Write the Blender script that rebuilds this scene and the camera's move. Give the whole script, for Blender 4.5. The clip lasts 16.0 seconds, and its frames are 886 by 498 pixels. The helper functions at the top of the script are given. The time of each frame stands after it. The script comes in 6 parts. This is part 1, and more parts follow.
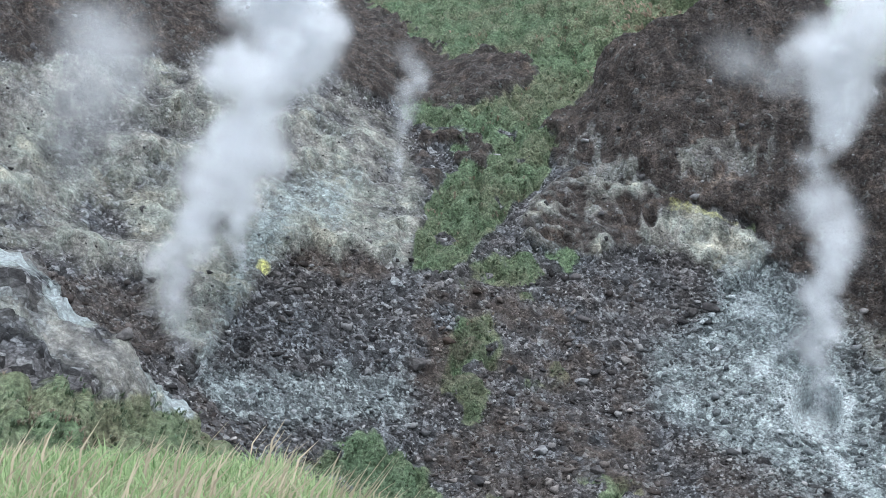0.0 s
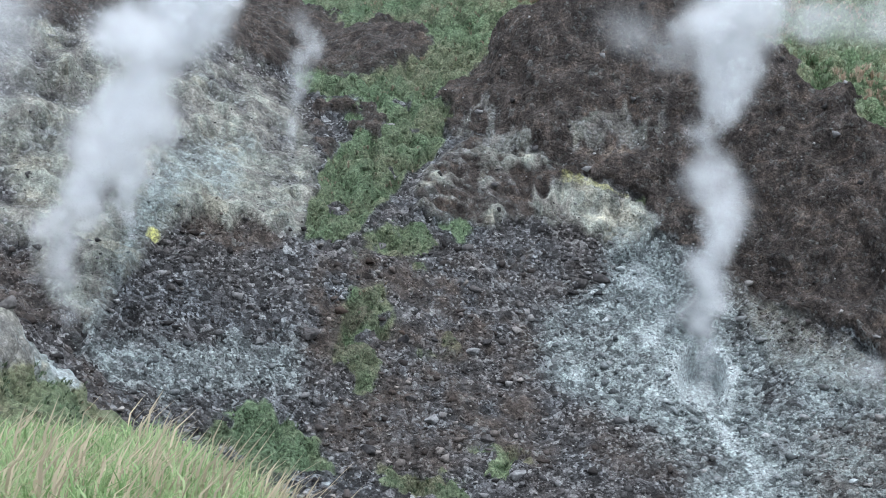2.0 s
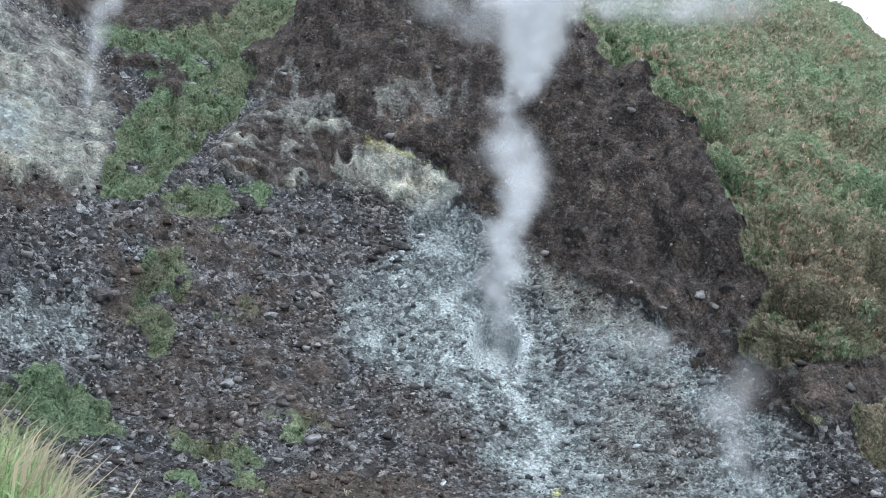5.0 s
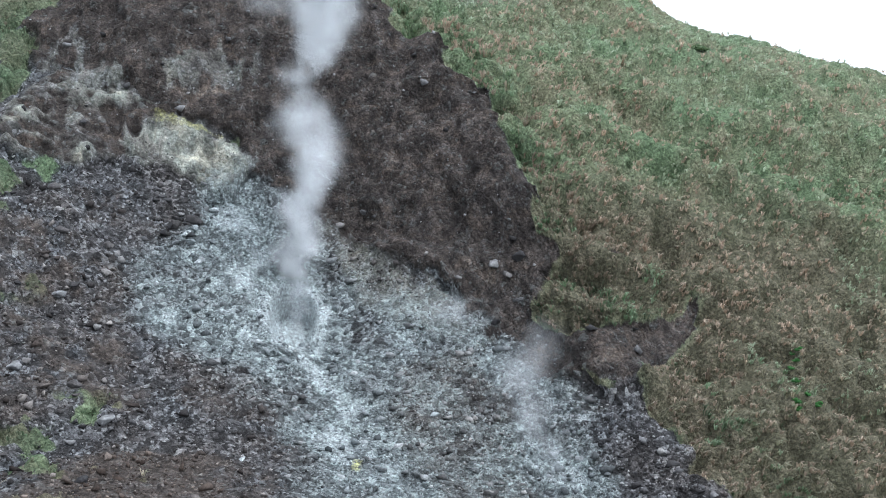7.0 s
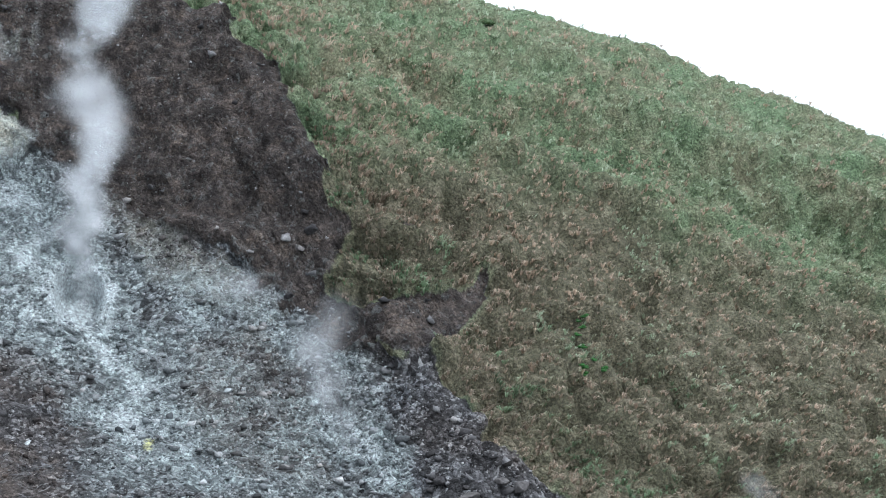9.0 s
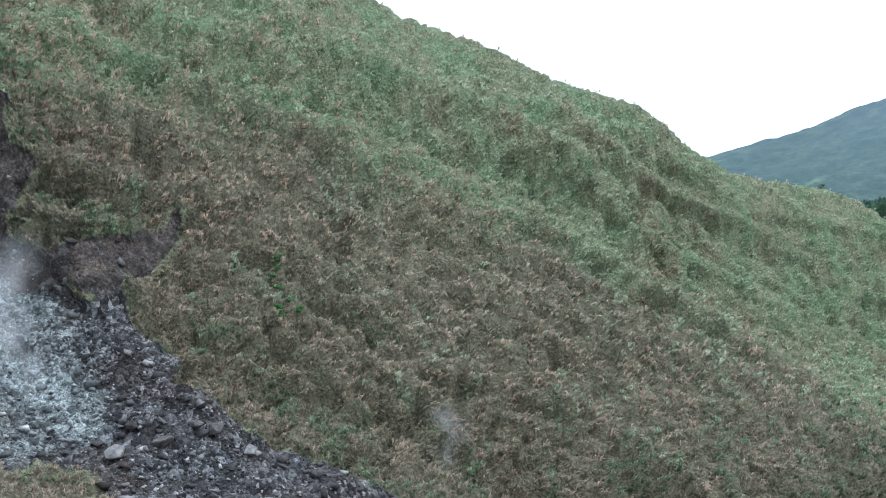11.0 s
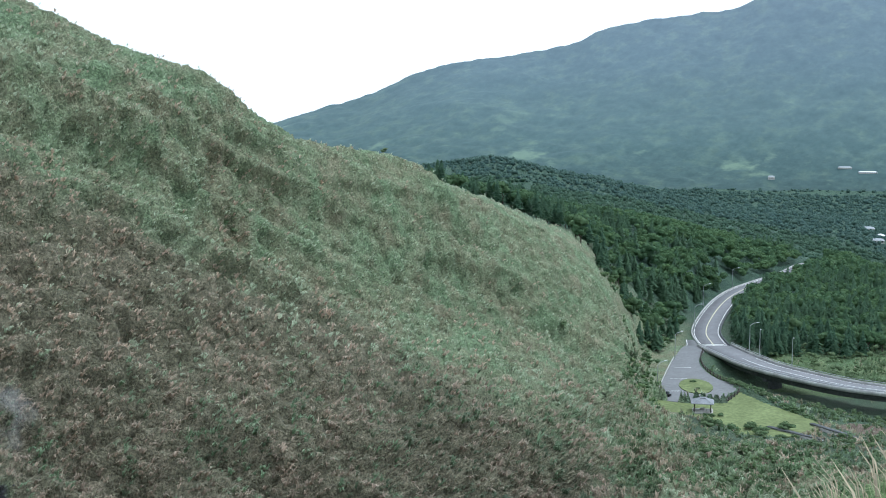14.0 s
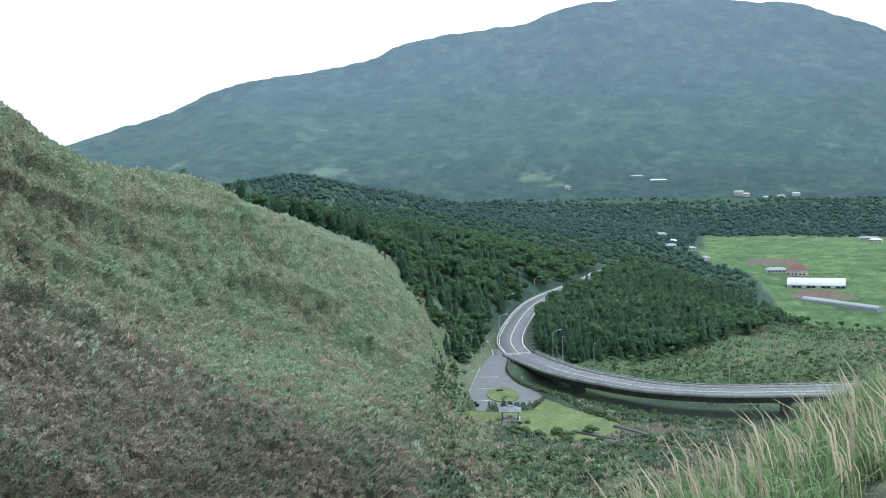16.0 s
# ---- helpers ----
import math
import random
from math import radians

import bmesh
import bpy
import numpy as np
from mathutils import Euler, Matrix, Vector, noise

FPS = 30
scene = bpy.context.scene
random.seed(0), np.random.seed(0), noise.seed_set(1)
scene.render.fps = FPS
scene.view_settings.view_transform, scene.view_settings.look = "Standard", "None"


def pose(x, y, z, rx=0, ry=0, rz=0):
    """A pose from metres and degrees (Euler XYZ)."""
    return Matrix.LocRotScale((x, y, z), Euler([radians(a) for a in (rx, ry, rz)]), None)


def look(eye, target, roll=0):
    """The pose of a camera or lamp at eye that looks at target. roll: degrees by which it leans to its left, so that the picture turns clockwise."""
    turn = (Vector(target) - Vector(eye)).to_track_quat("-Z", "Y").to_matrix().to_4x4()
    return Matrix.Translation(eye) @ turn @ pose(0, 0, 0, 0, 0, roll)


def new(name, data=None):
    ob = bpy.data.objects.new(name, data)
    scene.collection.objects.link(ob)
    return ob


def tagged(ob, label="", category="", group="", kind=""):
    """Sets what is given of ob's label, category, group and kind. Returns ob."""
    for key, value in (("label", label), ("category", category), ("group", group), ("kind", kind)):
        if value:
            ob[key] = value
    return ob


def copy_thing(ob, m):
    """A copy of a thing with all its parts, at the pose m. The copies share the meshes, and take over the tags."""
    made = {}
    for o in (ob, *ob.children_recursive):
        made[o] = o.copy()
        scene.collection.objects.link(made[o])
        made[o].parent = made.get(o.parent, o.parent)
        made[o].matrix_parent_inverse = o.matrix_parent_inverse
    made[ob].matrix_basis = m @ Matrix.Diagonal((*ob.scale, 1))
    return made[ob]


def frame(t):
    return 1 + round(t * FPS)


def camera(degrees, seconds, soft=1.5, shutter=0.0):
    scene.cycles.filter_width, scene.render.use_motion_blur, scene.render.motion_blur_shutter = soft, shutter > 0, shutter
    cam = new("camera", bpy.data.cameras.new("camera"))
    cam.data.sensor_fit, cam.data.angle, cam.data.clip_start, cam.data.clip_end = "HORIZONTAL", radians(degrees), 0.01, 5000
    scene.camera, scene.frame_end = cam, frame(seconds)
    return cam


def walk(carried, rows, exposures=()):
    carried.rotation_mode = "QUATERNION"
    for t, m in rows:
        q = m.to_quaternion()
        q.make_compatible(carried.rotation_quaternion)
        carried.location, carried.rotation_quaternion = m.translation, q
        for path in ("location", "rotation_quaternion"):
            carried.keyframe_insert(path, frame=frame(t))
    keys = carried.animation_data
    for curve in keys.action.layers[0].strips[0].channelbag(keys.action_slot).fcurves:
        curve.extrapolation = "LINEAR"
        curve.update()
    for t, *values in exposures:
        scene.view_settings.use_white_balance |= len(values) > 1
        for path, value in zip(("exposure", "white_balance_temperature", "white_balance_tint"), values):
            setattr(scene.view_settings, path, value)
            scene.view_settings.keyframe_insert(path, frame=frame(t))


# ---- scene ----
EYE_HEIGHT = 80.0
PATH = [  # seconds, bearing, tilt and lean in degrees
    (0, -0.00, 2.86, -0.66),
    (0.5, 1.17, 2.62, -0.40),
    (1, 2.30, 2.36, -0.39),
    (1.5, 3.43, 2.06, -0.45),
    (2, 4.56, 1.54, -0.35),
    (2.5, 5.74, 1.22, 0.03),
    (3, 6.92, 1.03, 0.36),
    (3.2, 7.35, 0.95, 0.43),
    (5.5, 15.09, -0.15, 0.86),
    (6, 17.19, -0.43, 0.54),
    (6.5, 19.41, -0.71, 0.18),
    (7, 21.76, -0.99, 0.03),
    (7.5, 24.13, -1.25, -0.05),
    (8, 26.25, -1.50, -0.18),
    (8.2, 26.91, -1.58, -0.18),
    (10.5, 40.21, -4.15, -0.58),
    (11, 43.51, -4.76, 0.17),
    (11.5, 46.86, -5.28, 0.52),
    (12, 50.16, -5.77, 0.43),
    (12.5, 53.39, -6.16, 0.40),
    (13, 56.60, -6.38, 0.39),
    (13.5, 59.39, -6.27, 0.37),
    (14, 61.71, -6.15, 0.11),
    (14.5, 63.95, -6.07, -0.14),
    (15, 66.23, -5.92, -0.27),
    (15.5, 68.34, -5.69, -0.48),
    (16, 70.06, -5.52, -1.07),
]


def eye_shift(t):
    """The small step to the right that the camera makes in the first seconds."""
    return -0.5 * max(0.0, 1.0 - t / 5.5)


def camera_rows():
    rows = []
    for t, bearing, tilt, lean in PATH:
        step = eye_shift(t)
        yaw = bearing - math.degrees(step / 110.0)
        b = radians(bearing)
        place = (step * math.cos(b), -step * math.sin(b), EYE_HEIGHT)
        rows.append((t, pose(*place, 90.0 + tilt, 0, -yaw) @ pose(0, 0, 0, 0, 0, lean)))
    return rows


EXPOSURES = [(0.0, 0.42, 5750, 9), (9.0, 0.4, 5750, 9), (11.0, 0.36, 5550, 8), (16.0, 0.2, 5500, 4)]
cam = camera(36.4, 16.0, soft=1.0)
walk(cam, camera_rows(), exposures=EXPOSURES)

# ---- sky and sun: a bright, thin overcast ----
def build_world():
    world = bpy.data.worlds.new("overcast_sky")
    scene.world = world
    world.use_nodes = True
    nt = world.node_tree
    nt.nodes.clear()
    out = nt.nodes.new("ShaderNodeOutputWorld")
    bg = nt.nodes.new("ShaderNodeBackground")
    sky = nt.nodes.new("ShaderNodeTexSky")
    sky.sky_type = 'NISHITA'
    sky.sun_disc = False
    sky.sun_elevation = radians(65)
    sky.sun_rotation = radians(149)
    sky.dust_density = 3.0
    veil = nt.nodes.new("ShaderNodeMixRGB")
    veil.inputs[0].default_value = 0.93
    veil.inputs[2].default_value = (11.6, 11.9, 12.1, 1)
    nt.links.new(sky.outputs[0], veil.inputs[1])
    nt.links.new(veil.outputs[0], bg.inputs[0])
    bg.inputs[1].default_value = 0.1
    nt.links.new(bg.outputs[0], out.inputs[0])


build_world()
sun_data = bpy.data.lights.new("sun", 'SUN')
sun_data.energy = 1.9
sun_data.angle = radians(22)
sun_data.color = (1.0, 0.97, 0.92)
sun = new("sun", sun_data)
sun.matrix_world = look((0, 0, 300), (-24, 40, 200))


# ---- noise on arrays ----
def lattice(ix, iy, iz, seed):
    n = ix.astype(np.int64) * 374761393 + iy.astype(np.int64) * 668265263 + iz.astype(np.int64) * 2147483647 + seed * 974634777
    n = (n ^ (n >> 13)) & 0x7FFFFFFF
    n = (n * 1274126177) & 0x7FFFFFFFFFFF
    n = n ^ (n >> 16)
    return (n & 0xFFFF) / 32767.5 - 1.0


def value_noise(x, y, z, seed=0):
    x0, y0, z0 = np.floor(x), np.floor(y), np.floor(z)
    fx, fy, fz = x - x0, y - y0, z - z0
    fx, fy, fz = (f * f * (3 - 2 * f) for f in (fx, fy, fz))
    total = 0.0
    for dx in (0, 1):
        for dy in (0, 1):
            for dz in (0, 1):
                w = (fx if dx else 1 - fx) * (fy if dy else 1 - fy) * (fz if dz else 1 - fz)
                total = total + w * lattice(x0 + dx, y0 + dy, z0 + dz, seed)
    return total


def fbm(x, y, z, size, octaves=4, gain=0.5, seed=0):
    total, amp, norm = 0.0, 1.0, 0.0
    for o in range(octaves):
        s = 2.03 ** o / size
        total = total + amp * value_noise(x * s + 17.3 * o, y * s - 9.1 * o, z * s + 4.7 * o, seed + o)
        norm += amp
        amp *= gain
    return total / norm


def ridged(x, y, z, size, octaves=4, seed=0):
    total, amp, norm = 0.0, 1.0, 0.0
    for o in range(octaves):
        s = 2.1 ** o / size
        total = total + amp * (1 - 2 * np.abs(value_noise(x * s + 5.3 * o, y * s + 3.1 * o, z * s, seed + o)))
        norm += amp
        amp *= 0.5
    return total / norm


def mounds(x, y, size, seed):
    """Rounded clumps on a jittered grid: height 0 to 1, and a random value for each clump."""
    gx, gy = np.floor(x / size), np.floor(y / size)
    best, tone = np.full(np.shape(x), 9.0), np.zeros(np.shape(x))
    zero = gx * 0
    for dx in (-1, 0, 1):
        for dy in (-1, 0, 1):
            cx, cy = gx + dx, gy + dy
            jx, jy = lattice(cx, cy, zero, seed) * 0.45 + 0.5, lattice(cx, cy, zero, seed + 1) * 0.45 + 0.5
            reach = 0.62 + 0.25 * (lattice(cx, cy, zero, seed + 2) * 0.5 + 0.5)
            d = np.hypot(x / size - cx - jx, y / size - cy - jy) / reach
            near = d < best
            tone = np.where(near, lattice(cx, cy, zero, seed + 3) * 0.5 + 0.5, tone)
            best = np.minimum(best, d)
    return np.clip(1 - best * best, 0, 1) ** 0.8, tone


def step01(a, b, x):
    t = np.clip((x - a) / (b - a), 0.0, 1.0)
    return t * t * (3 - 2 * t)


# ---- materials ----
class Nodes:
    """A short way to write a node material."""

    def __init__(self, name):
        self.m = bpy.data.materials.new(name)
        self.m.use_nodes = True
        self.t = self.m.node_tree
        self.t.nodes.clear()
        self.out = self.t.nodes.new("ShaderNodeOutputMaterial")
        self.b = self.t.nodes.new("ShaderNodeBsdfPrincipled")
        self.t.links.new(self.b.outputs[0], self.out.inputs[0])
        self.co = self.t.nodes.new("ShaderNodeTexCoord").outputs["Object"]

    def put(self, socket, v):
        if isinstance(v, (int, float)):
            socket.default_value = v
        elif isinstance(v, tuple):
            socket.default_value = (*v, 1.0) if len(v) == 3 and len(socket.default_value) == 4 else v
        else:
            self.t.links.new(v, socket)

    def noise(self, size, detail=4.0, rough=0.6, stretch=None, distort=0.0):
        n = self.t.nodes.new("ShaderNodeTexNoise")
        n.inputs["Scale"].default_value = 1.0 / size
        n.inputs["Detail"].default_value = detail
        n.inputs["Roughness"].default_value = rough
        n.inputs["Distortion"].default_value = distort
        co = self.co
        if stretch:
            mp = self.t.nodes.new("ShaderNodeMapping")
            mp.inputs["Scale"].default_value = stretch
            self.t.links.new(co, mp.inputs[0])
            co = mp.outputs[0]
        self.t.links.new(co, n.inputs["Vector"])
        return n.outputs["Fac"]

    def cells(self, size, feature='F1', out="Distance", random_=1.0):
        n = self.t.nodes.new("ShaderNodeTexVoronoi")
        n.feature = feature
        n.inputs["Scale"].default_value = 1.0 / size
        n.inputs["Randomness"].default_value = random_
        self.t.links.new(self.co, n.inputs["Vector"])
        return n.outputs[out]

    def ramp(self, fac, *stops):
        n = self.t.nodes.new("ShaderNodeValToRGB")
        e = n.color_ramp.elements
        while len(e) < len(stops):
            e.new(0.5)
        for el, (p, c) in zip(e, stops):
            el.position = p
            el.color = (c, c, c, 1) if isinstance(c, (int, float)) else (*c, 1)
        self.put(n.inputs[0], fac)
        return n.outputs[0]

    def mix(self, fac, a, b, mode='MIX'):
        n = self.t.nodes.new("ShaderNodeMixRGB")
        n.blend_type = mode
        for i, v in enumerate((fac, a, b)):
            self.put(n.inputs[i], v)
        return n.outputs[0]

    def math(self, op, a, b=0.0, clamp=False):
        n = self.t.nodes.new("ShaderNodeMath")
        n.operation = op
        n.use_clamp = clamp
        self.put(n.inputs[0], a)
        self.put(n.inputs[1], b)
        return n.outputs[0]

    def attr(self, name):
        n = self.t.nodes.new("ShaderNodeAttribute")
        n.attribute_name = name
        sp = self.t.nodes.new("ShaderNodeSeparateColor")
        self.t.links.new(n.outputs["Color"], sp.inputs[0])
        return sp.outputs

    def island(self):
        return self.t.nodes.new("ShaderNodeNewGeometry").outputs["Random Per Island"]

    def each(self):
        return self.t.nodes.new("ShaderNodeObjectInfo").outputs["Random"]

    def bump(self, height, strength=0.5, distance=0.1, before=None):
        n = self.t.nodes.new("ShaderNodeBump")
        n.inputs["Strength"].default_value = strength
        n.inputs["Distance"].default_value = distance
        self.put(n.inputs["Height"], height)
        if before is not None:
            self.t.links.new(before, n.inputs["Normal"])
        return n.outputs[0]

    def done(self, color, rough=0.9, normal=None, metal=0.0, spec=0.2):
        self.put(self.b.inputs["Base Color"], color)
        self.put(self.b.inputs["Roughness"], rough)
        self.b.inputs["Metallic"].default_value = metal
        self.b.inputs["Specular IOR Level"].default_value = spec
        if normal is not None:
            self.t.links.new(normal, self.b.inputs["Normal"])
        return self.m


def ground_material():
    n = Nodes("volcanic_ground")
    za, zb = n.attr("zone_a"), n.attr("zone_b")
    big, mid, fine = n.noise(9.0, 5), n.noise(1.7, 8, 0.74), n.noise(0.35, 5, 0.75)
    streak = n.noise(2.0, 9, 0.76, (1.0, 1.0, 0.4))
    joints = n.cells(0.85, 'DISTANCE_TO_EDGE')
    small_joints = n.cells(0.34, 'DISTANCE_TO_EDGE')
    grit = n.noise(0.9, 6, 0.8)
    def stone_tone(size):
        t = n.t.nodes.new("ShaderNodeRGBToBW")
        n.put(t.inputs[0], n.cells(size, 'F1', "Color"))
        return t.outputs[0]
    patch = n.ramp(n.noise(2.6, 4), (0.45, 0.0), (0.55, 1.0))
    stone = n.mix(patch, stone_tone(0.34), stone_tone(0.85))
    # gaps between the drawn stones are darkened, as shade would lie there
    gap_shade = n.mix(patch, n.ramp(small_joints, (0.0, 0.5), (0.1, 1.0)), n.ramp(joints, (0.0, 0.45), (0.07, 1.0)))
    stone = n.math('ADD', n.math('MULTIPLY', stone, 0.55), n.math('MULTIPLY', grit, 0.45))
    rubble = n.ramp(stone, (0.3, (0.028, 0.027, 0.028)), (0.47, (0.085, 0.083, 0.085)), (0.6, (0.175, 0.173, 0.18)), (0.74, (0.38, 0.376, 0.38)))
    tint = n.ramp(big, (0.35, (0.95, 0.86, 0.8)), (0.65, (1.0, 1.07, 1.12)))
    rubble = n.mix(0.8, rubble, tint, 'MULTIPLY')
    rubble = n.mix(0.8, rubble, gap_shade, 'MULTIPLY')
    dark = n.ramp(streak, (0.32, (0.022, 0.019, 0.018)), (0.5, (0.068, 0.058, 0.053)), (0.62, (0.125, 0.109, 0.099)), (0.73, (0.27, 0.24, 0.22)))
    pale = n.ramp(streak, (0.32, (0.075, 0.073, 0.068)), (0.43, (0.22, 0.216, 0.2)), (0.53, (0.38, 0.372, 0.345)), (0.65, (0.62, 0.605, 0.56)))
    beds = n.noise(4.2, 6, 0.62, (1.0, 1.0, 1.7), 1.2)
    dark = n.mix(0.9, dark, n.ramp(beds, (0.34, (0.62, 0.61, 0.62)), (0.46, (0.95, 0.92, 0.91)), (0.56, (1.08, 1.02, 0.98)), (0.66, (1.75, 1.6, 1.45))), 'MULTIPLY')
    wash = n.noise(5.5, 4, 0.6, (1.0, 1.0, 0.55), 0.6)
    pale = n.mix(0.9, pale, n.ramp(wash, (0.32, (0.5, 0.5, 0.52)), (0.44, (1.0, 0.98, 0.93)), (0.54, (0.98, 1.06, 1.0)), (0.66, (1.35, 1.32, 1.15))), 'MULTIPLY')
    mineral = n.ramp(mid, (0.3, (0.17, 0.192, 0.195)), (0.55, (0.36, 0.415, 0.41)), (0.75, (0.58, 0.65, 0.635)))
    mineral = n.mix(0.75, mineral, n.ramp(stone, (0.35, (0.55, 0.56, 0.58)), (0.6, (1.4, 1.4, 1.4))), 'MULTIPLY')
    mineral = n.mix(0.5, mineral, gap_shade, 'MULTIPLY')
    mineral = n.mix(n.ramp(n.math('ADD', zb[0], n.math('MULTIPLY', n.math('SUBTRACT', grit, 0.5), 0.5)), (0.7, 0.0), (1.1, 0.75)), mineral, (0.7, 0.75, 0.76))
    yellow = n.ramp(fine, (0.3, (0.5, 0.48, 0.26)), (0.6, (0.78, 0.77, 0.3)))
    brown = n.ramp(mid, (0.3, (0.042, 0.034, 0.03)), (0.55, (0.11, 0.091, 0.08)), (0.75, (0.28, 0.235, 0.21)))
    brown = n.mix(0.6, brown, n.ramp(stone, (0.3, 0.4), (0.65, 1.5)), 'MULTIPLY')
    turf = n.ramp(mid, (0.25, (0.1, 0.12, 0.078)), (0.5, (0.2, 0.225, 0.155)), (0.72, (0.34, 0.35, 0.265)))
    turf = n.mix(0.6, turf, n.ramp(big, (0.36, (1.15, 0.95, 0.8)), (0.62, (0.8, 1.15, 0.8))), 'MULTIPLY')
    litter = n.ramp(mid, (0.25, (0.066, 0.06, 0.04)), (0.5, (0.155, 0.14, 0.095)), (0.72, (0.29, 0.245, 0.18)))
    turf = n.mix(n.ramp(zb[2], (0.3, 0.0), (0.8, 1.0)), turf, litter)
    def edge(mask, width=0.16, by=None):
        shifted = n.math('ADD', mask, n.math('MULTIPLY', n.math('SUBTRACT', mid if by is None else by, 0.5), 0.9))
        return n.ramp(shifted, (0.5 - width, 0.0), (0.5 + width, 1.0))
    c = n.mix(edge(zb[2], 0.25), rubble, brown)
    c = n.mix(edge(za[1], 0.36), c, pale)
    c = n.mix(edge(za[2], 0.2), c, dark)
    c = n.mix(edge(zb[0], 0.42, stone), c, mineral)
    c = n.mix(edge(zb[1], 0.2), c, yellow)
    c = n.mix(edge(za[0], 0.12), c, turf)
    zc = n.attr("zone_c")
    plots = n.cells(30.0, 'F1', "Color")
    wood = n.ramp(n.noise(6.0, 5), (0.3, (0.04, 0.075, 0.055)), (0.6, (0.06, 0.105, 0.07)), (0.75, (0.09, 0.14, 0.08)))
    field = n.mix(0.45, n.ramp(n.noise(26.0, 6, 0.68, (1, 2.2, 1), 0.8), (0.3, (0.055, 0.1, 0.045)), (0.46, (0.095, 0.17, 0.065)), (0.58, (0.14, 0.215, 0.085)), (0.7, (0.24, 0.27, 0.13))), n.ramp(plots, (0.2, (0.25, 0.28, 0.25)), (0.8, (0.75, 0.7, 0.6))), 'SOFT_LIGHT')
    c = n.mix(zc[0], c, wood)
    c = n.mix(zc[1], c, field)
    c = n.mix(n.ramp(zc[2], (0.4, 0.0), (0.6, 1.0)), c, n.ramp(n.noise(1.5, 5), (0.3, (0.1, 0.075, 0.06)), (0.7, (0.26, 0.2, 0.16))))
    c = n.mix(n.math('SUBTRACT', 0.88, n.math('MULTIPLY', za[1], 0.4)), c, n.ramp(fine, (0.32, 0.25), (0.5, 0.95), (0.68, 1.85)), 'MULTIPLY')
    h = n.math('ADD', n.math('MULTIPLY', mid, 1.4), n.math('ADD', n.math('MULTIPLY', fine, 0.5), n.math('ADD', n.math('MULTIPLY', n.math('MINIMUM', joints, 0.2), 1.6), n.math('MULTIPLY', n.math('MINIMUM', small_joints, 0.1), 1.4))))
    return n.done(c, n.ramp(fine, (0.3, 0.75), (0.7, 1.0)), n.bump(h, 1.0, 0.55))


def tuft_material(name, fresh, pale, dry, deep):
    """Grass: colour by clump, by dryness of the patch and along the blade."""
    n = Nodes(name)
    v = n.attr("tuft")
    c = n.ramp(v[0], (0.0, deep), (0.35, fresh), (0.75, pale), (1.0, pale))
    d = n.mix(0.6, dry, n.ramp(n.island(), (0.0, (0.19, 0.145, 0.108)), (1.0, (0.52, 0.405, 0.31))))
    c = n.mix(n.ramp(v[1], (0.35, 0.0), (0.7, 1.0)), c, d)
    c = n.mix(0.7, c, n.ramp(n.island(), (0.0, 0.82), (1.0, 1.18)), 'MULTIPLY')
    c = n.mix(1.0, c, n.ramp(v[0], (0.0, 0.72), (0.9, 1.3)), 'MULTIPLY')
    c = n.mix(n.math('MULTIPLY', v[2], 0.3), c, pale)
    m = n.done(c, 0.65, spec=0.2)
    # thin blades let light through
    tra, mixer = n.t.nodes.new("ShaderNodeBsdfTranslucent"), n.t.nodes.new("ShaderNodeMixShader")
    n.put(tra.inputs[0], c)
    mixer.inputs[0].default_value = 0.45
    n.t.links.new(n.b.outputs[0], mixer.inputs[1])
    n.t.links.new(tra.outputs[0], mixer.inputs[2])
    n.t.links.new(mixer.outputs[0], n.out.inputs[0])
    return m


def rock_material():
    n = Nodes("weathered_rock")
    v = n.attr("dust")
    g = n.island()
    fine, mid = n.noise(0.22, 5, 0.7), n.noise(0.8, 4)
    c = n.ramp(g, (0.0, (0.024, 0.022, 0.022)), (0.35, (0.06, 0.057, 0.058)), (0.7, (0.13, 0.127, 0.13)), (0.88, (0.25, 0.247, 0.248)), (1.0, (0.44, 0.43, 0.425)))
    c = n.mix(n.math('MULTIPLY', v[1], 0.7), c, n.ramp(g, (0.0, (0.05, 0.034, 0.026)), (0.7, (0.13, 0.09, 0.066)), (1.0, (0.3, 0.22, 0.16))))
    c = n.mix(n.math('MULTIPLY', v[0], n.ramp(mid, (0.3, 0.35), (0.7, 0.95))), c, n.ramp(g, (0.0, (0.16, 0.18, 0.19)), (0.6, (0.36, 0.41, 0.42)), (1.0, (0.6, 0.65, 0.66))))
    c = n.mix(0.7, c, n.ramp(fine, (0.3, 0.5), (0.7, 1.45)), 'MULTIPLY')
    return n.done(c, 0.9, n.bump(fine, 0.7, 0.12))


def boulder_material(pale=False):
    n = Nodes("pale_boulder_stone" if pale else "boulder_stone")
    g = n.each()
    fine, mid = n.noise(0.3, 5, 0.7), n.noise(1.1, 4)
    c = n.ramp(g, (0.0, (0.035, 0.034, 0.036)), (0.4, (0.075, 0.07, 0.07)), (0.8, (0.15, 0.14, 0.135)), (1.0, (0.34, 0.35, 0.36)))
    if pale:
        c = n.ramp(g, (0.0, (0.17, 0.19, 0.195)), (0.5, (0.3, 0.33, 0.335)), (1.0, (0.52, 0.55, 0.56)))
    c = n.mix(0.8, c, n.ramp(mid, (0.35, 0.55), (0.7, 1.6)), 'MULTIPLY')
    c = n.mix(0.7, c, n.ramp(fine, (0.3, 0.6), (0.7, 1.4)), 'MULTIPLY')
    return n.done(c, 0.9, n.bump(fine, 0.7, 0.15))


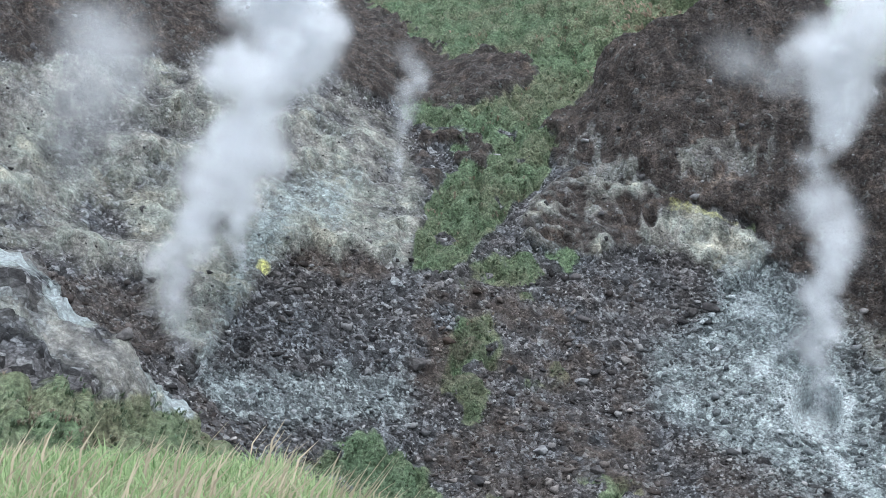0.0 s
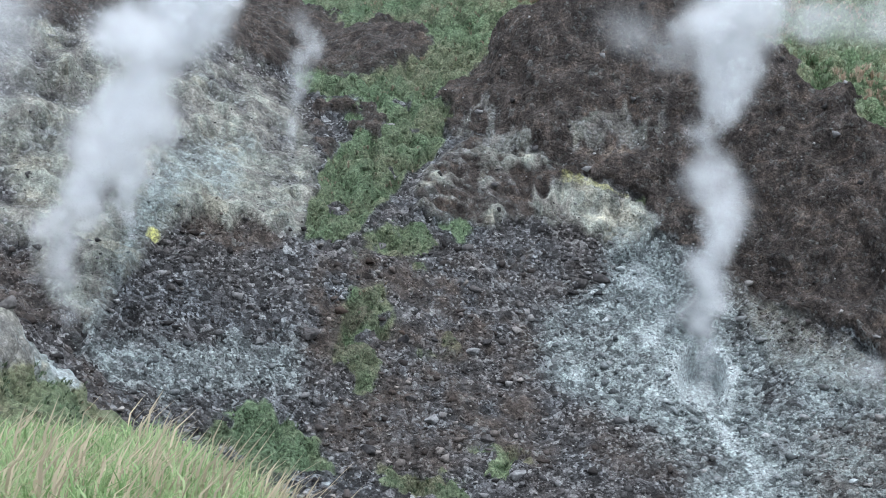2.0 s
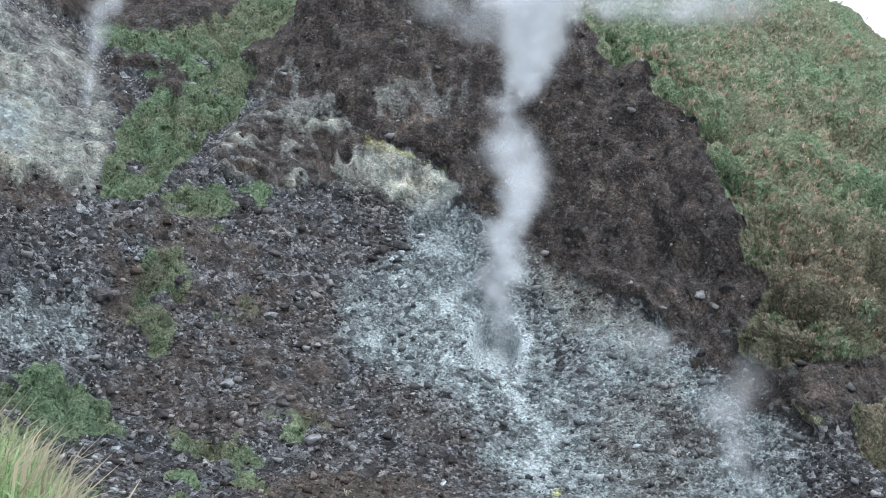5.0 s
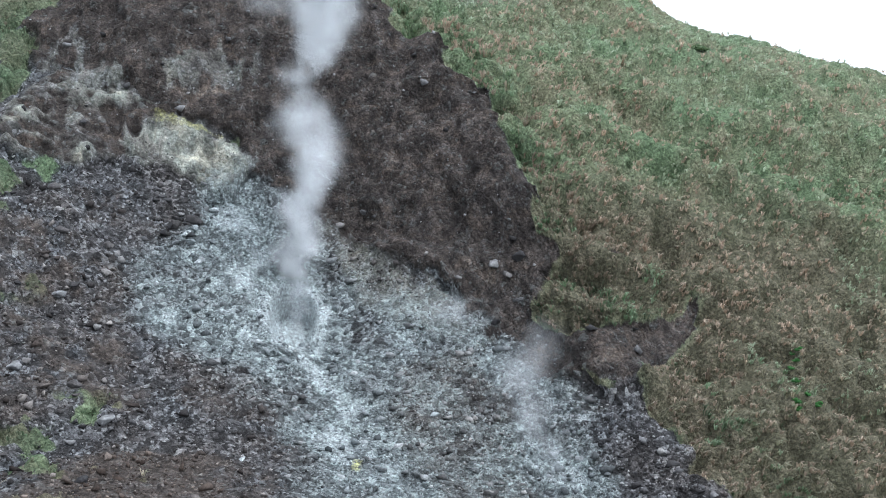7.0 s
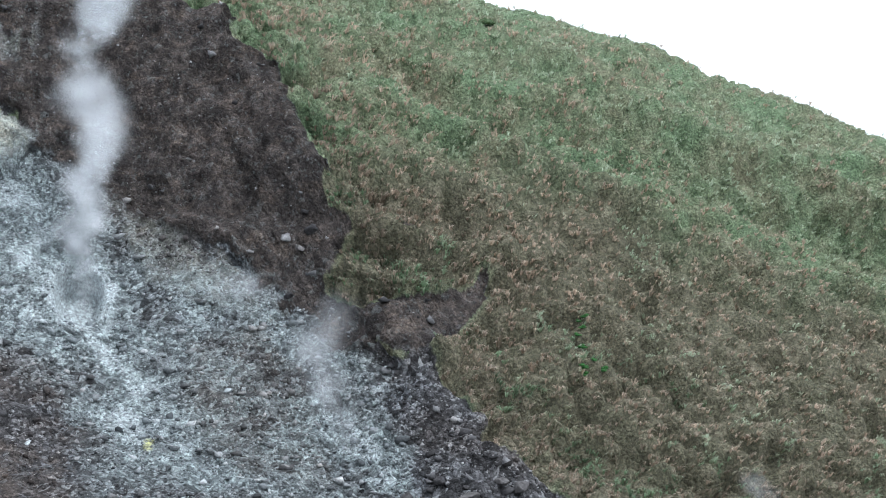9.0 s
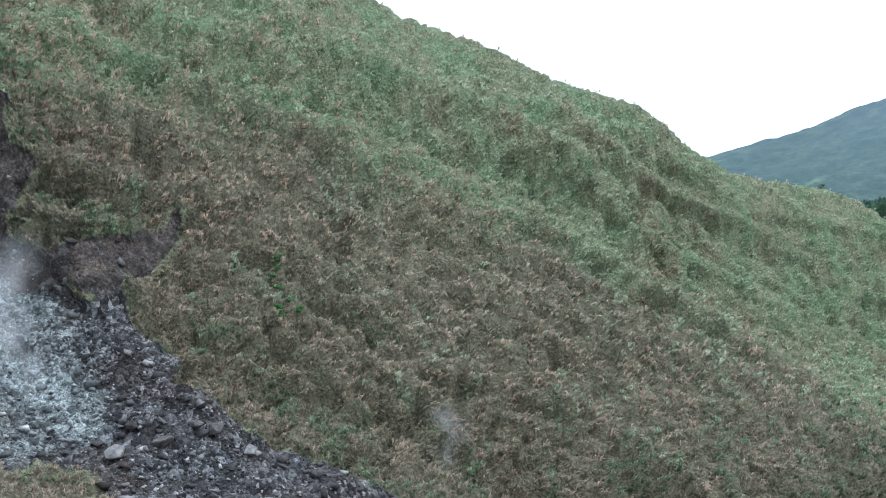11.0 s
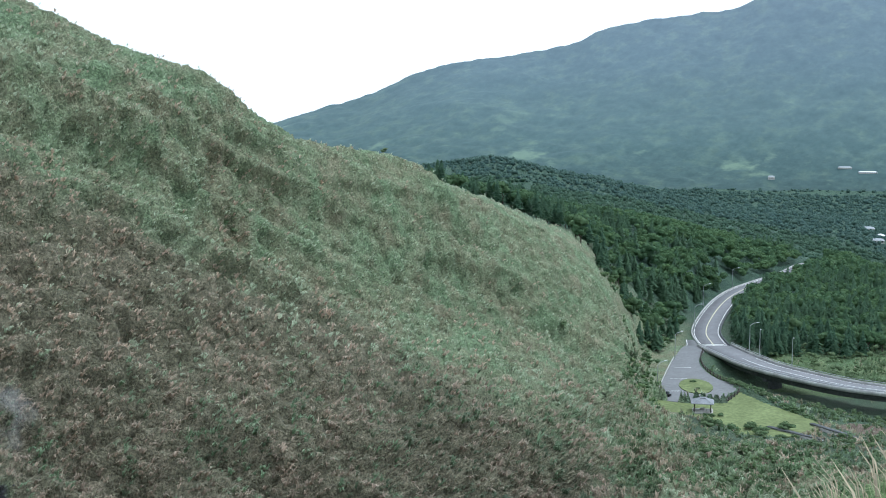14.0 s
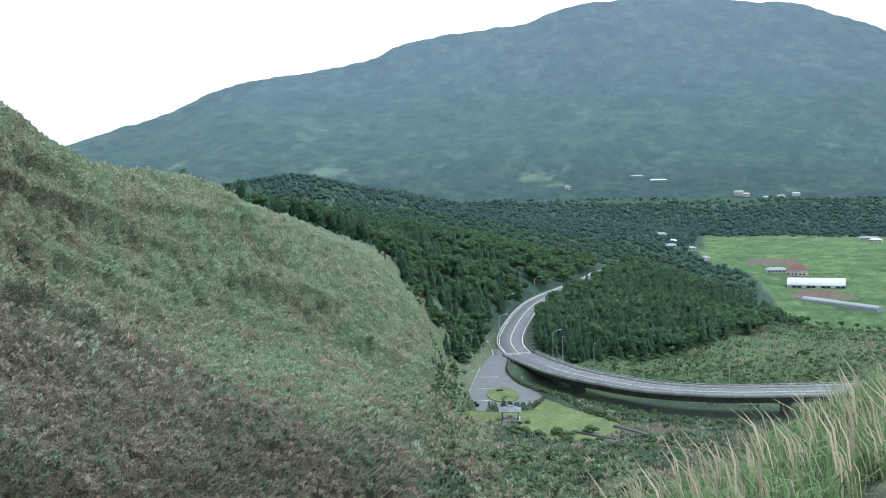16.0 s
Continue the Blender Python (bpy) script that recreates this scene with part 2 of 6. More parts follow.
def steam_material():
    """Thin flakes of mist that let light through."""
    n = Nodes("steam")
    t = n.t
    uv = t.nodes.new("ShaderNodeUVMap")
    uv.uv_map = "UVMap"
    ball = t.nodes.new("ShaderNodeTexGradient")
    ball.gradient_type = 'SPHERICAL'
    t.links.new(uv.outputs[0], ball.inputs[0])
    dense = n.attr("dense")[0]
    alpha = n.math('MULTIPLY', n.ramp(ball.outputs["Fac"], (0.0, 0.0), (0.25, 0.1), (0.6, 0.6), (1.0, 1.0)), dense)
    dif, tra = t.nodes.new("ShaderNodeBsdfDiffuse"), t.nodes.new("ShaderNodeBsdfTranslucent")
    for b in (dif, tra):
        b.inputs[0].default_value = (0.94, 0.95, 0.965, 1)
    half, clear, mixer = t.nodes.new("ShaderNodeMixShader"), t.nodes.new("ShaderNodeBsdfTransparent"), t.nodes.new("ShaderNodeMixShader")
    half.inputs[0].default_value = 0.5
    t.links.new(dif.outputs[0], half.inputs[1])
    t.links.new(tra.outputs[0], half.inputs[2])
    t.links.new(alpha, mixer.inputs[0])
    t.links.new(clear.outputs[0], mixer.inputs[1])
    t.links.new(half.outputs[0], mixer.inputs[2])
    t.links.new(mixer.outputs[0], n.out.inputs[0])
    t.nodes.remove(n.b)
    return n.m


def leaf_material(name, dark, light, tip):
    """Foliage: varied from tree to tree and from spray to spray."""
    n = Nodes(name)
    c = n.mix(n.island(), dark, light)
    c = n.mix(0.6, c, n.ramp(n.noise(9.0, 3), (0.3, (0.7, 0.8, 0.85)), (0.7, (1.4, 1.28, 0.98))), 'MULTIPLY')
    c = n.mix(n.ramp(n.each(), (0.4, 0.0), (1.0, 0.45)), c, tip)
    m = n.done(c, 0.7, spec=0.2)
    tra, mixer = n.t.nodes.new("ShaderNodeBsdfTranslucent"), n.t.nodes.new("ShaderNodeMixShader")
    n.put(tra.inputs[0], c)
    mixer.inputs[0].default_value = 0.4
    n.t.links.new(n.b.outputs[0], mixer.inputs[1])
    n.t.links.new(tra.outputs[0], mixer.inputs[2])
    n.t.links.new(mixer.outputs[0], n.out.inputs[0])
    return m


def plain(name, color, rough=0.8, size=0.5, depth=0.25, metal=0.0, bump=0.2, spec=0.3):
    """A simple worn surface with grain at two sizes."""
    n = Nodes(name)
    f, g = n.noise(size, 5), n.noise(size * 7, 3)
    lo, hi = 1 - depth, 1 + depth
    c = n.mix(1.0, color, n.ramp(f, (0.3, lo), (0.7, hi)), 'MULTIPLY')
    c = n.mix(0.7, c, n.ramp(g, (0.3, lo), (0.7, hi)), 'MULTIPLY')
    return n.done(c, rough, n.bump(f, bump, 0.02), metal, spec)

# ---- lie of the land: lines of the terrain as (bearing in degrees, distance, height in metres) ----
LIP = [
    (-30, 25, 77.5), (-18, 25, 77.4), (-12, 24, 77.3), (-8, 23, 77.2), (-4.5, 20, 76.8), (-2, 16, 76.6), (2, 8, 77.4), 
    (8, 4, 78.4), (60, 4, 78.4), (72, 8, 76.6), (77.6, 14, 75.7), (80, 16, 75.4), (82.4, 18, 75.2), (84.7, 20, 75.2), (86.5, 22, 75.2), (88.4, 24, 75.2), (95, 26, 75.9), 
    (110, 25, 76.9), 
]
HOLLOW = [
    (-30, 45, 68.8), (-8, 45, 67.1), (0, 45, 63.6), (8, 40, 58.7), (60, 40, 56.9), (78, 50, 53.4), (95, 45, 61.8), (110, 45, 63.6), 
]
SPUR = [
    (-30, 95, 88.3), (-18, 98, 83.1), (-14, 98, 77.4), (-10.5, 98, 72.1), (-8, 98, 68.0), (-4, 98, 61.8), (2, 98, 59.2), 
    (12, 97, 57.6), (20, 92, 55.3), (28, 88, 51.4), (36, 88, 48.0), (48, 100, 39.6), (60, 115, 33.5), (70, 140, 29.0), 
    (78, 150, 22.4), (92, 150, 25.4), (110, 150, 25.4), 
]
BASE = [
    (-30, 118, 79.0), (-18, 120, 79.0), (-12, 122, 73.6), (-8, 124, 69.2), (-4, 124, 62.6), (0, 124, 59.5), (8, 123, 57.9), 
    (14, 122, 56.7), (20, 119, 54.7), (26, 116, 52.2), (32, 112, 50.0), (38, 112, 45.8), (48, 130, 37.8), (58, 160, 26.5), 
    (66, 205, 14.2), (70, 230, 10.6), (76, 250, 8.3), (84, 265, 1.5), (92, 265, 4.0), (110, 265, 4.0), 
]
FOOT = [
    (-30, 140, 94.7), (-18, 138, 87.0), (-12, 142, 83.0), (-8, 147, 84.6), (-4, 155, 88.1), (0, 160, 88.9), (4, 165, 88.6), 
    (8, 168, 87.0), (14, 169, 85.3), (17, 164, 78.6), (22, 156, 75.4), (25, 143, 66.2), (29, 132, 62.2), (32, 127, 58.7), 
    (35, 123, 53.2), (41.6, 123, 46.6), (48, 140, 39.1), (58, 172, 29.1), (66, 220, 19.0), (70, 270, 9.7), (76, 300, 3.0), 
    (84, 310, 2.7), (92, 310, 2.7), (110, 310, 2.7), 
]
EDGE = [
    (-30, 180, 128.2), (-18, 180, 126.6), (-12, 185, 123.7), (-8, 190, 121.8), (-5, 192, 115.6), (-3, 188, 109.8), 
    (-1.5, 187, 104.3), (1, 190, 107.4), (3, 192, 109.4), (6, 192, 109.0), (7.5, 190, 114.5), (9.5, 190, 123.2), (12, 192, 128.6), 
    (15, 190, 125.3), (18.6, 184, 111.1), (22.2, 175, 101.8), (25, 166, 95.1), (26.8, 156, 82.2), (30, 142, 67.6), 
    (32.4, 137, 61.2), (36, 132, 54.3), (41.6, 131, 47.8), (48, 149, 41.5), (58, 183, 32.7), (66, 236, 22.0), (70, 310, 3.9), 
    (76, 330, 0.0), (84, 330, 0.0), (110, 330, 0.0), 
]
SHOULDER = [
    (-30, 215, 145.7), (-18, 215, 143.7), (-12, 225, 140.3), (-8, 235, 136.0), (-6, 240, 134.5), (-4, 240, 133.6), 
    (-2, 240, 132.3), (1, 240, 133.2), (4, 238, 134.9), (8, 230, 139.1), (12, 226, 144.4), (18, 215, 127.7), (24, 194, 110.7), 
    (30, 178, 92.4), (36, 172, 78.5), (42, 174, 67.8), (48, 190, 60.0), (54, 222, 52.7), (60, 265, 41.3), (66, 312, 23.9), 
    (70, 345, 5.4), (76, 370, 0.0), (84, 370, -6.0), (110, 370, -6.0), 
]
CREST = [
    (-30, 300, 183.3), (-18, 300, 180.4), (-12, 300, 168.9), (-8, 300, 158.1), (-6, 290, 145.4), (-4, 290, 145.4), 
    (-2.5, 290, 146.4), (0, 300, 160.4), (4, 310, 174.8), (8, 310, 180.7), (14, 290, 171.4), (20, 275, 153.7), (26, 255, 132.3), 
    (28.9, 248, 123.3), (30.7, 244, 116.5), (32.1, 242, 113.1), (34.5, 238, 111.3), (36.8, 236, 106.5), (40.3, 234, 101.3), 
    (42.4, 235, 98.1), (45.1, 237, 94.1), (47.4, 240, 89.6), (50, 244, 86.0), (51.7, 248, 83.5), (53.4, 254, 78.7), 
    (54.5, 260, 75.2), (56.3, 275, 71.1), (57.7, 285, 71.0), (61.1, 312, 62.6), (63.8, 342, 54.0), (65.6, 365, 46.8), 
    (67.3, 392, 39.5), (68, 402, 33.8), (68.9, 410, 20.9), (70.4, 420, 0.0), (76, 440, 0.0), (84, 440, -3.0), (110, 440, -3.0), 
]
BEHIND = [
    (-30, 430, 90.0), (40, 400, 80.0), (50, 380, 55.0), (57, 420, 38.0), (61, 570, 38.0), (66, 590, 32.0), (68, 600, 27.0), 
    (71.7, 640, 17.0), (73, 680, 10.0), (75, 720, 2.0), (77, 740, -2.0), (80, 640, -2.0), (84, 560, -8.0), (92, 560, -10.0), 
    (110, 560, -10.0), 
]
VALLEY = [
    (-30, 850, 0.0), (48, 850, 0.0), (61, 850, 10.0), (70, 870, 4.0), (78, 870, -26.0), (82, 860, -40.0), (84, 850, -50.0), 
    (92, 850, -52.0), (110, 850, -52.0), 
]
FAR_RIDGE = [
    (-30, 1250, -50.0), (48, 1250, 0.0), (57, 1250, 10.0), (61, 1250, 20.0), (63.8, 1250, 31.0), (65.7, 1250, 22.0), 
    (70.5, 1250, -2.0), (74, 1250, -15.0), (78.8, 1250, -28.0), (81, 1250, -50.0), (110, 1250, -52.0), 
]
MOUNTAIN_CREST = [
    (40, 3050, -79.8), (50, 3050, -15.9), (54.85, 3050, 40.6), (56.45, 3050, 72.0), (57.9, 3050, 82.7), (59.45, 3050, 122.6), 
    (61.6, 3050, 164.1), (64.2, 3050, 189.7), (66.8, 3050, 204.1), (68, 3050, 236.6), (69.2, 3050, 258.0), (72.5, 3050, 279.9), 
    (73.6, 3050, 284.7), (75.4, 3050, 323.8), (76.5, 3050, 332.9), (80, 3050, 336.1), (84.5, 3050, 316.3), (86.8, 3050, 281.5), 
    (88.2, 3050, 248.9), (95, 3050, 159.9), (110, 3050, 106.6), 
]

LINES = [LIP, HOLLOW, SPUR, BASE, FOOT, EDGE, SHOULDER, CREST, BEHIND, VALLEY, FAR_RIDGE]


def along(line, bearings, column):
    """Smooth course of a terrain line: linear between its points, rounded over a little."""
    a = np.array(line + [(line[0][0] + 360.0,) + line[0][1:]], float)
    total = 0.0
    for k, w in ((-0.8, 1), (-0.4, 2), (0.0, 3), (0.4, 2), (0.8, 1)):
        total = total + w * np.interp(bearings + k, a[:, 0], a[:, column])
    return total / 9.0


def land_columns(bearings):
    """Distances and heights of all the lines at each bearing: arrays (lines, bearings)."""
    dist = [np.full_like(bearings, 1.0)] + [along(l, bearings, 1) for l in LINES]
    high = [np.full_like(bearings, EYE_HEIGHT - 1.6)] + [along(l, bearings, 2) for l in LINES]
    dist += [np.full_like(bearings, 1800.0), np.full_like(bearings, 4700.0)]
    high += [np.full_like(bearings, -62.0), np.full_like(bearings, -70.0)]
    return np.array(dist), np.array(high)


def loft(bearings, s):
    """Plan place and height at terrain parameter s (0 at the camera's feet, one unit per line)."""
    dist, high = land_columns(bearings)
    n = len(dist)
    # monotone cubic in s
    def cubic(v):
        d = v[1:] - v[:-1]
        m = np.zeros_like(v)
        same = d[1:] * d[:-1] > 0
        m[1:-1] = np.where(same, 2 * d[1:] * d[:-1] / np.where(same, d[1:] + d[:-1], 1), 0)
        m[0], m[-1] = d[0], d[-1]
        return m
    i = np.clip(np.floor(s).astype(int), 0, n - 2)
    f = s - i
    h00, h10, h01, h11 = (1 + 2 * f) * (1 - f) ** 2, f * (1 - f) ** 2, f * f * (3 - 2 * f), f * f * (f - 1)
    md, mh = cubic(dist), cubic(high)
    k = np.arange(len(bearings))
    def at(v, m):
        return h00 * v[i, k] + h10 * m[i, k] + h01 * v[i + 1, k] + h11 * m[i + 1, k]
    return at(dist, md), at(high, mh)


# ---- the road and the clearing in the valley, in plan (x, y) ----
ROAD = [(690, 150), (670.9, 156.4), (634.5, 155.8), (603.1, 158.1), (566.8, 159.6), (530.2, 156.1), (485.8, 147.8), (454.4, 139.8), (432, 130)]
BRIDGE = [(432, 130), (418, 120), (401, 105.7), (387, 86.6), (380, 71.9), (378.5, 52.5), (385, 28.7), (396, 8), (420, -20), (450, -45)]
BRANCH = [(440, 139), (425.5, 134.2), (402.4, 130.2), (380.1, 125.0), (362, 119.0)]
LOT = [(351, 121.5), (381, 129), (406, 134.9), (428, 138.5), (424, 131.3), (405.8, 127.0), (391.8, 121.2), (379.5, 113.0), (374.3, 106.6), (364.5, 103), (350, 102.5), (345.6, 110.5), (344.2, 115.7)]
LAWN = [(331.3, 117.3), (344.5, 119.4), (345.0, 110.6), (349.5, 102.0), (366.6, 103.0), (354.7, 92.2), (338.2, 74.4), (326.6, 74), (320.7, 77.7), (314.3, 87.5), (317.9, 94.3), (320.5, 101.1), (317.8, 106.2), (321.2, 112.7)]
FIELD_EDGE = [(780, 58), (950, 104), (1020, 114), (1110, 138), (1180, 192), (1300, 208), (1525, 236)]


def resample(points, step, closed=False):
    """Points at even steps on a smooth line through the given ones."""
    p = np.array(points, float)
    n = len(p)
    out = []
    for k in range(n if closed else n - 1):
        a, b, c, d = (p[(k + o) % n] if closed else p[min(max(k + o, 0), n - 1)] for o in (-1, 0, 1, 2))
        m = max(2, int(np.linalg.norm(c - b) / step))
        for u in np.arange(m) / m:
            out.append(0.5 * (2 * b + (c - a) * u + (2 * a - 5 * b + 4 * c - d) * u * u + (3 * b - a - 3 * c + d) * u ** 3))
    if not closed:
        out.append(p[-1])
    return np.array(out)


def nearest_distance(x, y, points, limit=40.0):
    """Distance of each place from a line of points."""
    best = np.full(x.shape, limit)
    for px_, py_ in points:
        best = np.minimum(best, np.hypot(x - px_, y - py_))
    return best


def inside(x, y, outline):
    hit = np.zeros(x.shape, bool)
    for (x1, y1), (x2, y2) in zip(outline, outline[1:] + outline[:1]):
        hit ^= ((y1 > y) != (y2 > y)) & (x < (x2 - x1) * (y - y1) / (y2 - y1 + 1e-9) + x1)
    return hit


def clear_of_road(x, y):
    d = np.minimum(nearest_distance(x, y, resample(ROAD, 4)), nearest_distance(x, y, resample(BRANCH, 4)))
    d = np.minimum(d, nearest_distance(x, y, resample(BRIDGE, 4)))
    return (d > 8.6) & ~inside(x, y, LOT) & ~inside(x, y, LAWN)


def valley_shape(p):
    """Bench the ground for the road and the clearing, and sink it under the bridge."""
    x, y = p[..., 0], p[..., 1]
    zone = (x > 300) & (x < 720) & (y > -60) & (y < 190)
    xs, ys, zs = x[zone], y[zone], p[..., 2][zone]
    d = np.minimum(nearest_distance(xs, ys, resample(ROAD, 3)), nearest_distance(xs, ys, resample(BRANCH, 3)))
    k = 1 - step01(7.0, 20.0, d)
    zs = zs * (1 - k) + 0.0 * k
    flat = inside(xs, ys, LOT) | inside(xs, ys, LAWN)
    zs = np.where(flat, 0.0, zs)
    d = nearest_distance(xs, ys, resample(BRIDGE[2:], 3))
    k = (1 - step01(5.0, 26.0, d)) * (1 - flat)
    zs = zs * (1 - k) - 4.5 * k
    p[..., 2][zone] = zs
    return p


def valley_zones(x, y, s, az):
    """Forest floor, field, bare soil in the valley."""
    e = np.array(FIELD_EDGE, float)
    warp = 10 * fbm(x, y, x * 0, 60.0, 3, seed=150)
    field = step01(-3, 3, np.interp(x, e[:, 0], e[:, 1]) - y + warp) * step01(770, 790, x) * (1 - step01(1500, 1530, x)) * step01(-400, -380, y)
    beyond = step01(8.2, 8.5, s) * step01(45, 50, az)
    scrub = inside(x, y, [(392, 100), (430, 112), (560, 100), (560, -60), (400, -60), (392, 20)])
    beyond = np.maximum(beyond, 0.75 * step01(71.5, 72.5, az) * step01(4.4, 4.8, s) * (s < 9))
    forest = np.clip(beyond * (1 - field), 0, 1) * np.where(scrub, 0.5, 1.0)
    field = np.maximum(field, 0.55 * scrub * (s > 7.2) * (x < 640))
    soil = inside(x, y, [(783, 62), (800, 30), (826, 30), (822, 60)]) | inside(x, y, [(975, 94), (960, 50), (1005, 45), (1012, 90)]) | inside(x, y, [(1170, 150), (1180, 105), (1230, 108), (1236, 150)])
    soil = np.maximum(soil * 1.0, 1 - step01(4, 9, np.hypot((x - 346) * 0.8, y - 64)))
    soil = np.maximum(soil, 1 - step01(3, 7, np.hypot(x - 262, (y - 63) * 0.6)))
    return forest, field, soil


def mesh_of(name, verts, *face_sets):
    """A mesh from arrays of vertices and of triangles or quads."""
    me = bpy.data.meshes.new(name)
    face_sets = [np.asarray(f, np.int32) for f in face_sets if len(f)]
    loops = np.concatenate([f.ravel() for f in face_sets])
    sizes = np.concatenate([np.full(len(f), f.shape[1], np.int32) for f in face_sets])
    me.vertices.add(len(verts))
    me.vertices.foreach_set("co", np.asarray(verts, np.float32).ravel())
    me.loops.add(len(loops))
    me.loops.foreach_set("vertex_index", loops)
    me.polygons.add(len(sizes))
    me.polygons.foreach_set("loop_start", np.concatenate([[0], np.cumsum(sizes)[:-1]]).astype(np.int32))
    me.update(calc_edges=True)
    return me


def paint(me, name, rgb):
    """A mask of three values a vertex."""
    col = np.ones((len(me.vertices), 4), np.float32)
    col[:, :3] = rgb
    me.color_attributes.new(name, 'FLOAT_COLOR', 'POINT').data.foreach_set("color", col.ravel())


def shoulder_rise(az):
    """The rise of the hill's long shoulder, along its bearing."""
    return np.interp(az, [19, 22, 25, 30, 36, 39.3, 46.5, 56, 65, 72], [7.8, 6.6, 4.2, 3.6, 2.6, 0.8, -2.4, -6.2, -11.5, -16])


def dry_side(az, el):
    """The lower flank of the hill, under its long shoulder, where the grass has died back."""
    return step01(-1.2, 4.5, shoulder_rise(az) - el) * step01(18, 22, az) * (1 - step01(69, 72, az))


# ---- outlines of the crater's grounds, as (bearing, rise) in degrees from the viewpoint ----
BOWL = [(-6.3, 13.7), (-3.2, 13.1), (-2.0, 12.3), (-1.0, 11.7), (0.6, 10.9), (3.3, 10.8), (4.1, 10.0), (2.8, 9.2), (1.4, 8.8), (-0.8, 8.6), (-1.9, 8.6), (-3.2, 9.1), (-4.2, 9.7), (-5.3, 10.4), (-5.9, 11.7)]
CLIFF = [(5.0, 6.0), (4.8, 7.4), (4.6, 8.2), (5.5, 8.6), (6.8, 9.4), (7.2, 10.4), (8.8, 11.5), (11.2, 12.8), (12.7, 13.9), (15.9, 13.7), (16.5, 10.8), (18.4, 9.5), (20.1, 8.2), (22.3, 6.5), (24.0, 4.5), (25.5, 2.2), (26.9, -0.0), (29.3, -1.9), (32.4, -3.7), (32.0, -5.2), (29.6, -6.6), (28.9, -6.9), (26.0, -6.0), (23.8, -5.0), (22.1, -2.6), (19.7, -1.7), (17.8, -1.0), (16.6, -0.0), (13.8, 2.4), (13.2, 3.6), (10.6, 4.3), (9.0, 5.5), (6.1, 5.7)]
OUTCROP = [(3.0, 3.4), (4.0, 4.7), (4.8, 5.5), (6.1, 5.7), (9.0, 5.5), (10.6, 4.2), (13.2, 3.5), (14.0, 2.4), (13.1, 1.1), (10.1, 2.2), (8.5, 2.8), (6.3, 2.2), (4.0, 2.6)]
OUTCROP_PALE = [(8.5, 2.9), (9.0, 4.0), (10.6, 4.2), (13.2, 3.4), (13.8, 2.4), (13.1, 1.3), (10.1, 2.3)]
HEIGHTS = [(-3.2, 14.9), (-3.2, 13.1), (-2.0, 12.3), (-1.0, 11.7), (0.6, 10.9), (3.3, 10.8), (4.1, 10.0), (2.8, 9.2), (1.4, 8.8), (-1.9, 8.6), (-1.1, 7.8), (0.1, 7.7), (3.0, 8.0), (4.6, 8.2), (5.5, 8.6), (6.8, 9.4), (7.2, 10.4), (8.8, 11.5), (11.2, 12.8), (12.7, 14.6)]
TONGUE = [(-1.1, 1.8), (-0.8, 3.6), (-0.5, 5.3), (0.3, 6.0), (0.1, 7.4), (1.4, 8.0), (3.0, 8.1), (4.5, 8.2), (5.0, 6.9), (4.7, 6.0), (3.5, 4.9), (1.8, 3.4), (0.8, 2.2), (0.1, 1.8)]
SHELF_FACE = [(-1.9, 8.3), (-0.8, 7.6), (1.4, 7.7), (2.3, 7.0), (1.6, 6.0), (0.3, 5.9), (-0.6, 5.1), (-1.1, 6.0)]
LEDGE = [(1.1, 2.4), (5.4, 2.6), (5.7, 1.8), (2.7, 1.3), (1.3, 1.7)]
CLUMPS = [(0.6, 0.0), (2.0, -0.1), (2.8, -1.2), (2.2, -2.6), (1.3, -4.6), (-0.5, -4.5), (-0.0, -2.6)]
THICKET = [(-5.6, -6.2), (-4.7, -5.5), (-3.3, -5.4), (-0.9, -6.6), (0.0, -8.3), (-4.2, -8.2)]
PALE_WALL = [(-21.4, 9.9), (-17.1, 10.2), (-14.9, 10.6), (-10.3, 10.3), (-7.5, 10.0), (-5.1, 10.3), (-3.2, 9.1), (-2.0, 7.7), (-1.1, 6.0), (-0.8, 3.6), (-1.1, 2.4), (-3.2, 2.3), (-6.1, 2.8), (-7.5, 1.5), (-9.2, -0.2), (-10.1, -2.0), (-11.5, -1.1), (-12.8, 1.3), (-15.7, 2.0), (-21.3, 2.4)]
BROWN_BLOCKS = [(-6.3, 4.3), (-4.7, 4.5), (-3.2, 2.7), (-2.1, 1.7), (-4.2, 1.1), (-5.9, 1.7), (-6.8, 2.9)]
GREENISH = [(-7.3, 5.3), (-5.1, 6.0), (-3.7, 6.0), (-4.2, 3.6), (-6.1, 4.1), (-7.3, 2.0), (-8.0, 1.5), (-9.2, -0.2), (-9.6, -2.0), (-8.0, -2.3), (-6.3, -3.0), (-6.6, -4.0), (-9.4, -4.1), (-10.5, -2.0), (-9.6, -0.2), (-8.7, 1.7)]
CORE = [(13.9, -2.4), (14.7, -2.4), (15.0, -3.8), (15.9, -5.0), (16.9, -5.7), (18.5, -7.7), (20.7, -11.4), (19.5, -11.6), (17.3, -8.1), (15.7, -6.7), (14.2, -5.2), (13.5, -3.3)]
HALO = [(12.1, 1.6), (14.3, 2.4), (16.4, -0.5), (18.5, -3.8), (19.5, -6.2), (21.7, -11.7), (18.3, -11.9), (16.4, -10.0), (14.5, -7.6), (12.1, -5.7), (9.1, -3.8), (8.7, -1.6), (11.0, -0.5)]
SECOND = [(24.6, -7.7), (27.0, -8.1), (29.3, -10.6), (29.3, -12.5), (26.5, -11.8), (25.0, -9.5)]
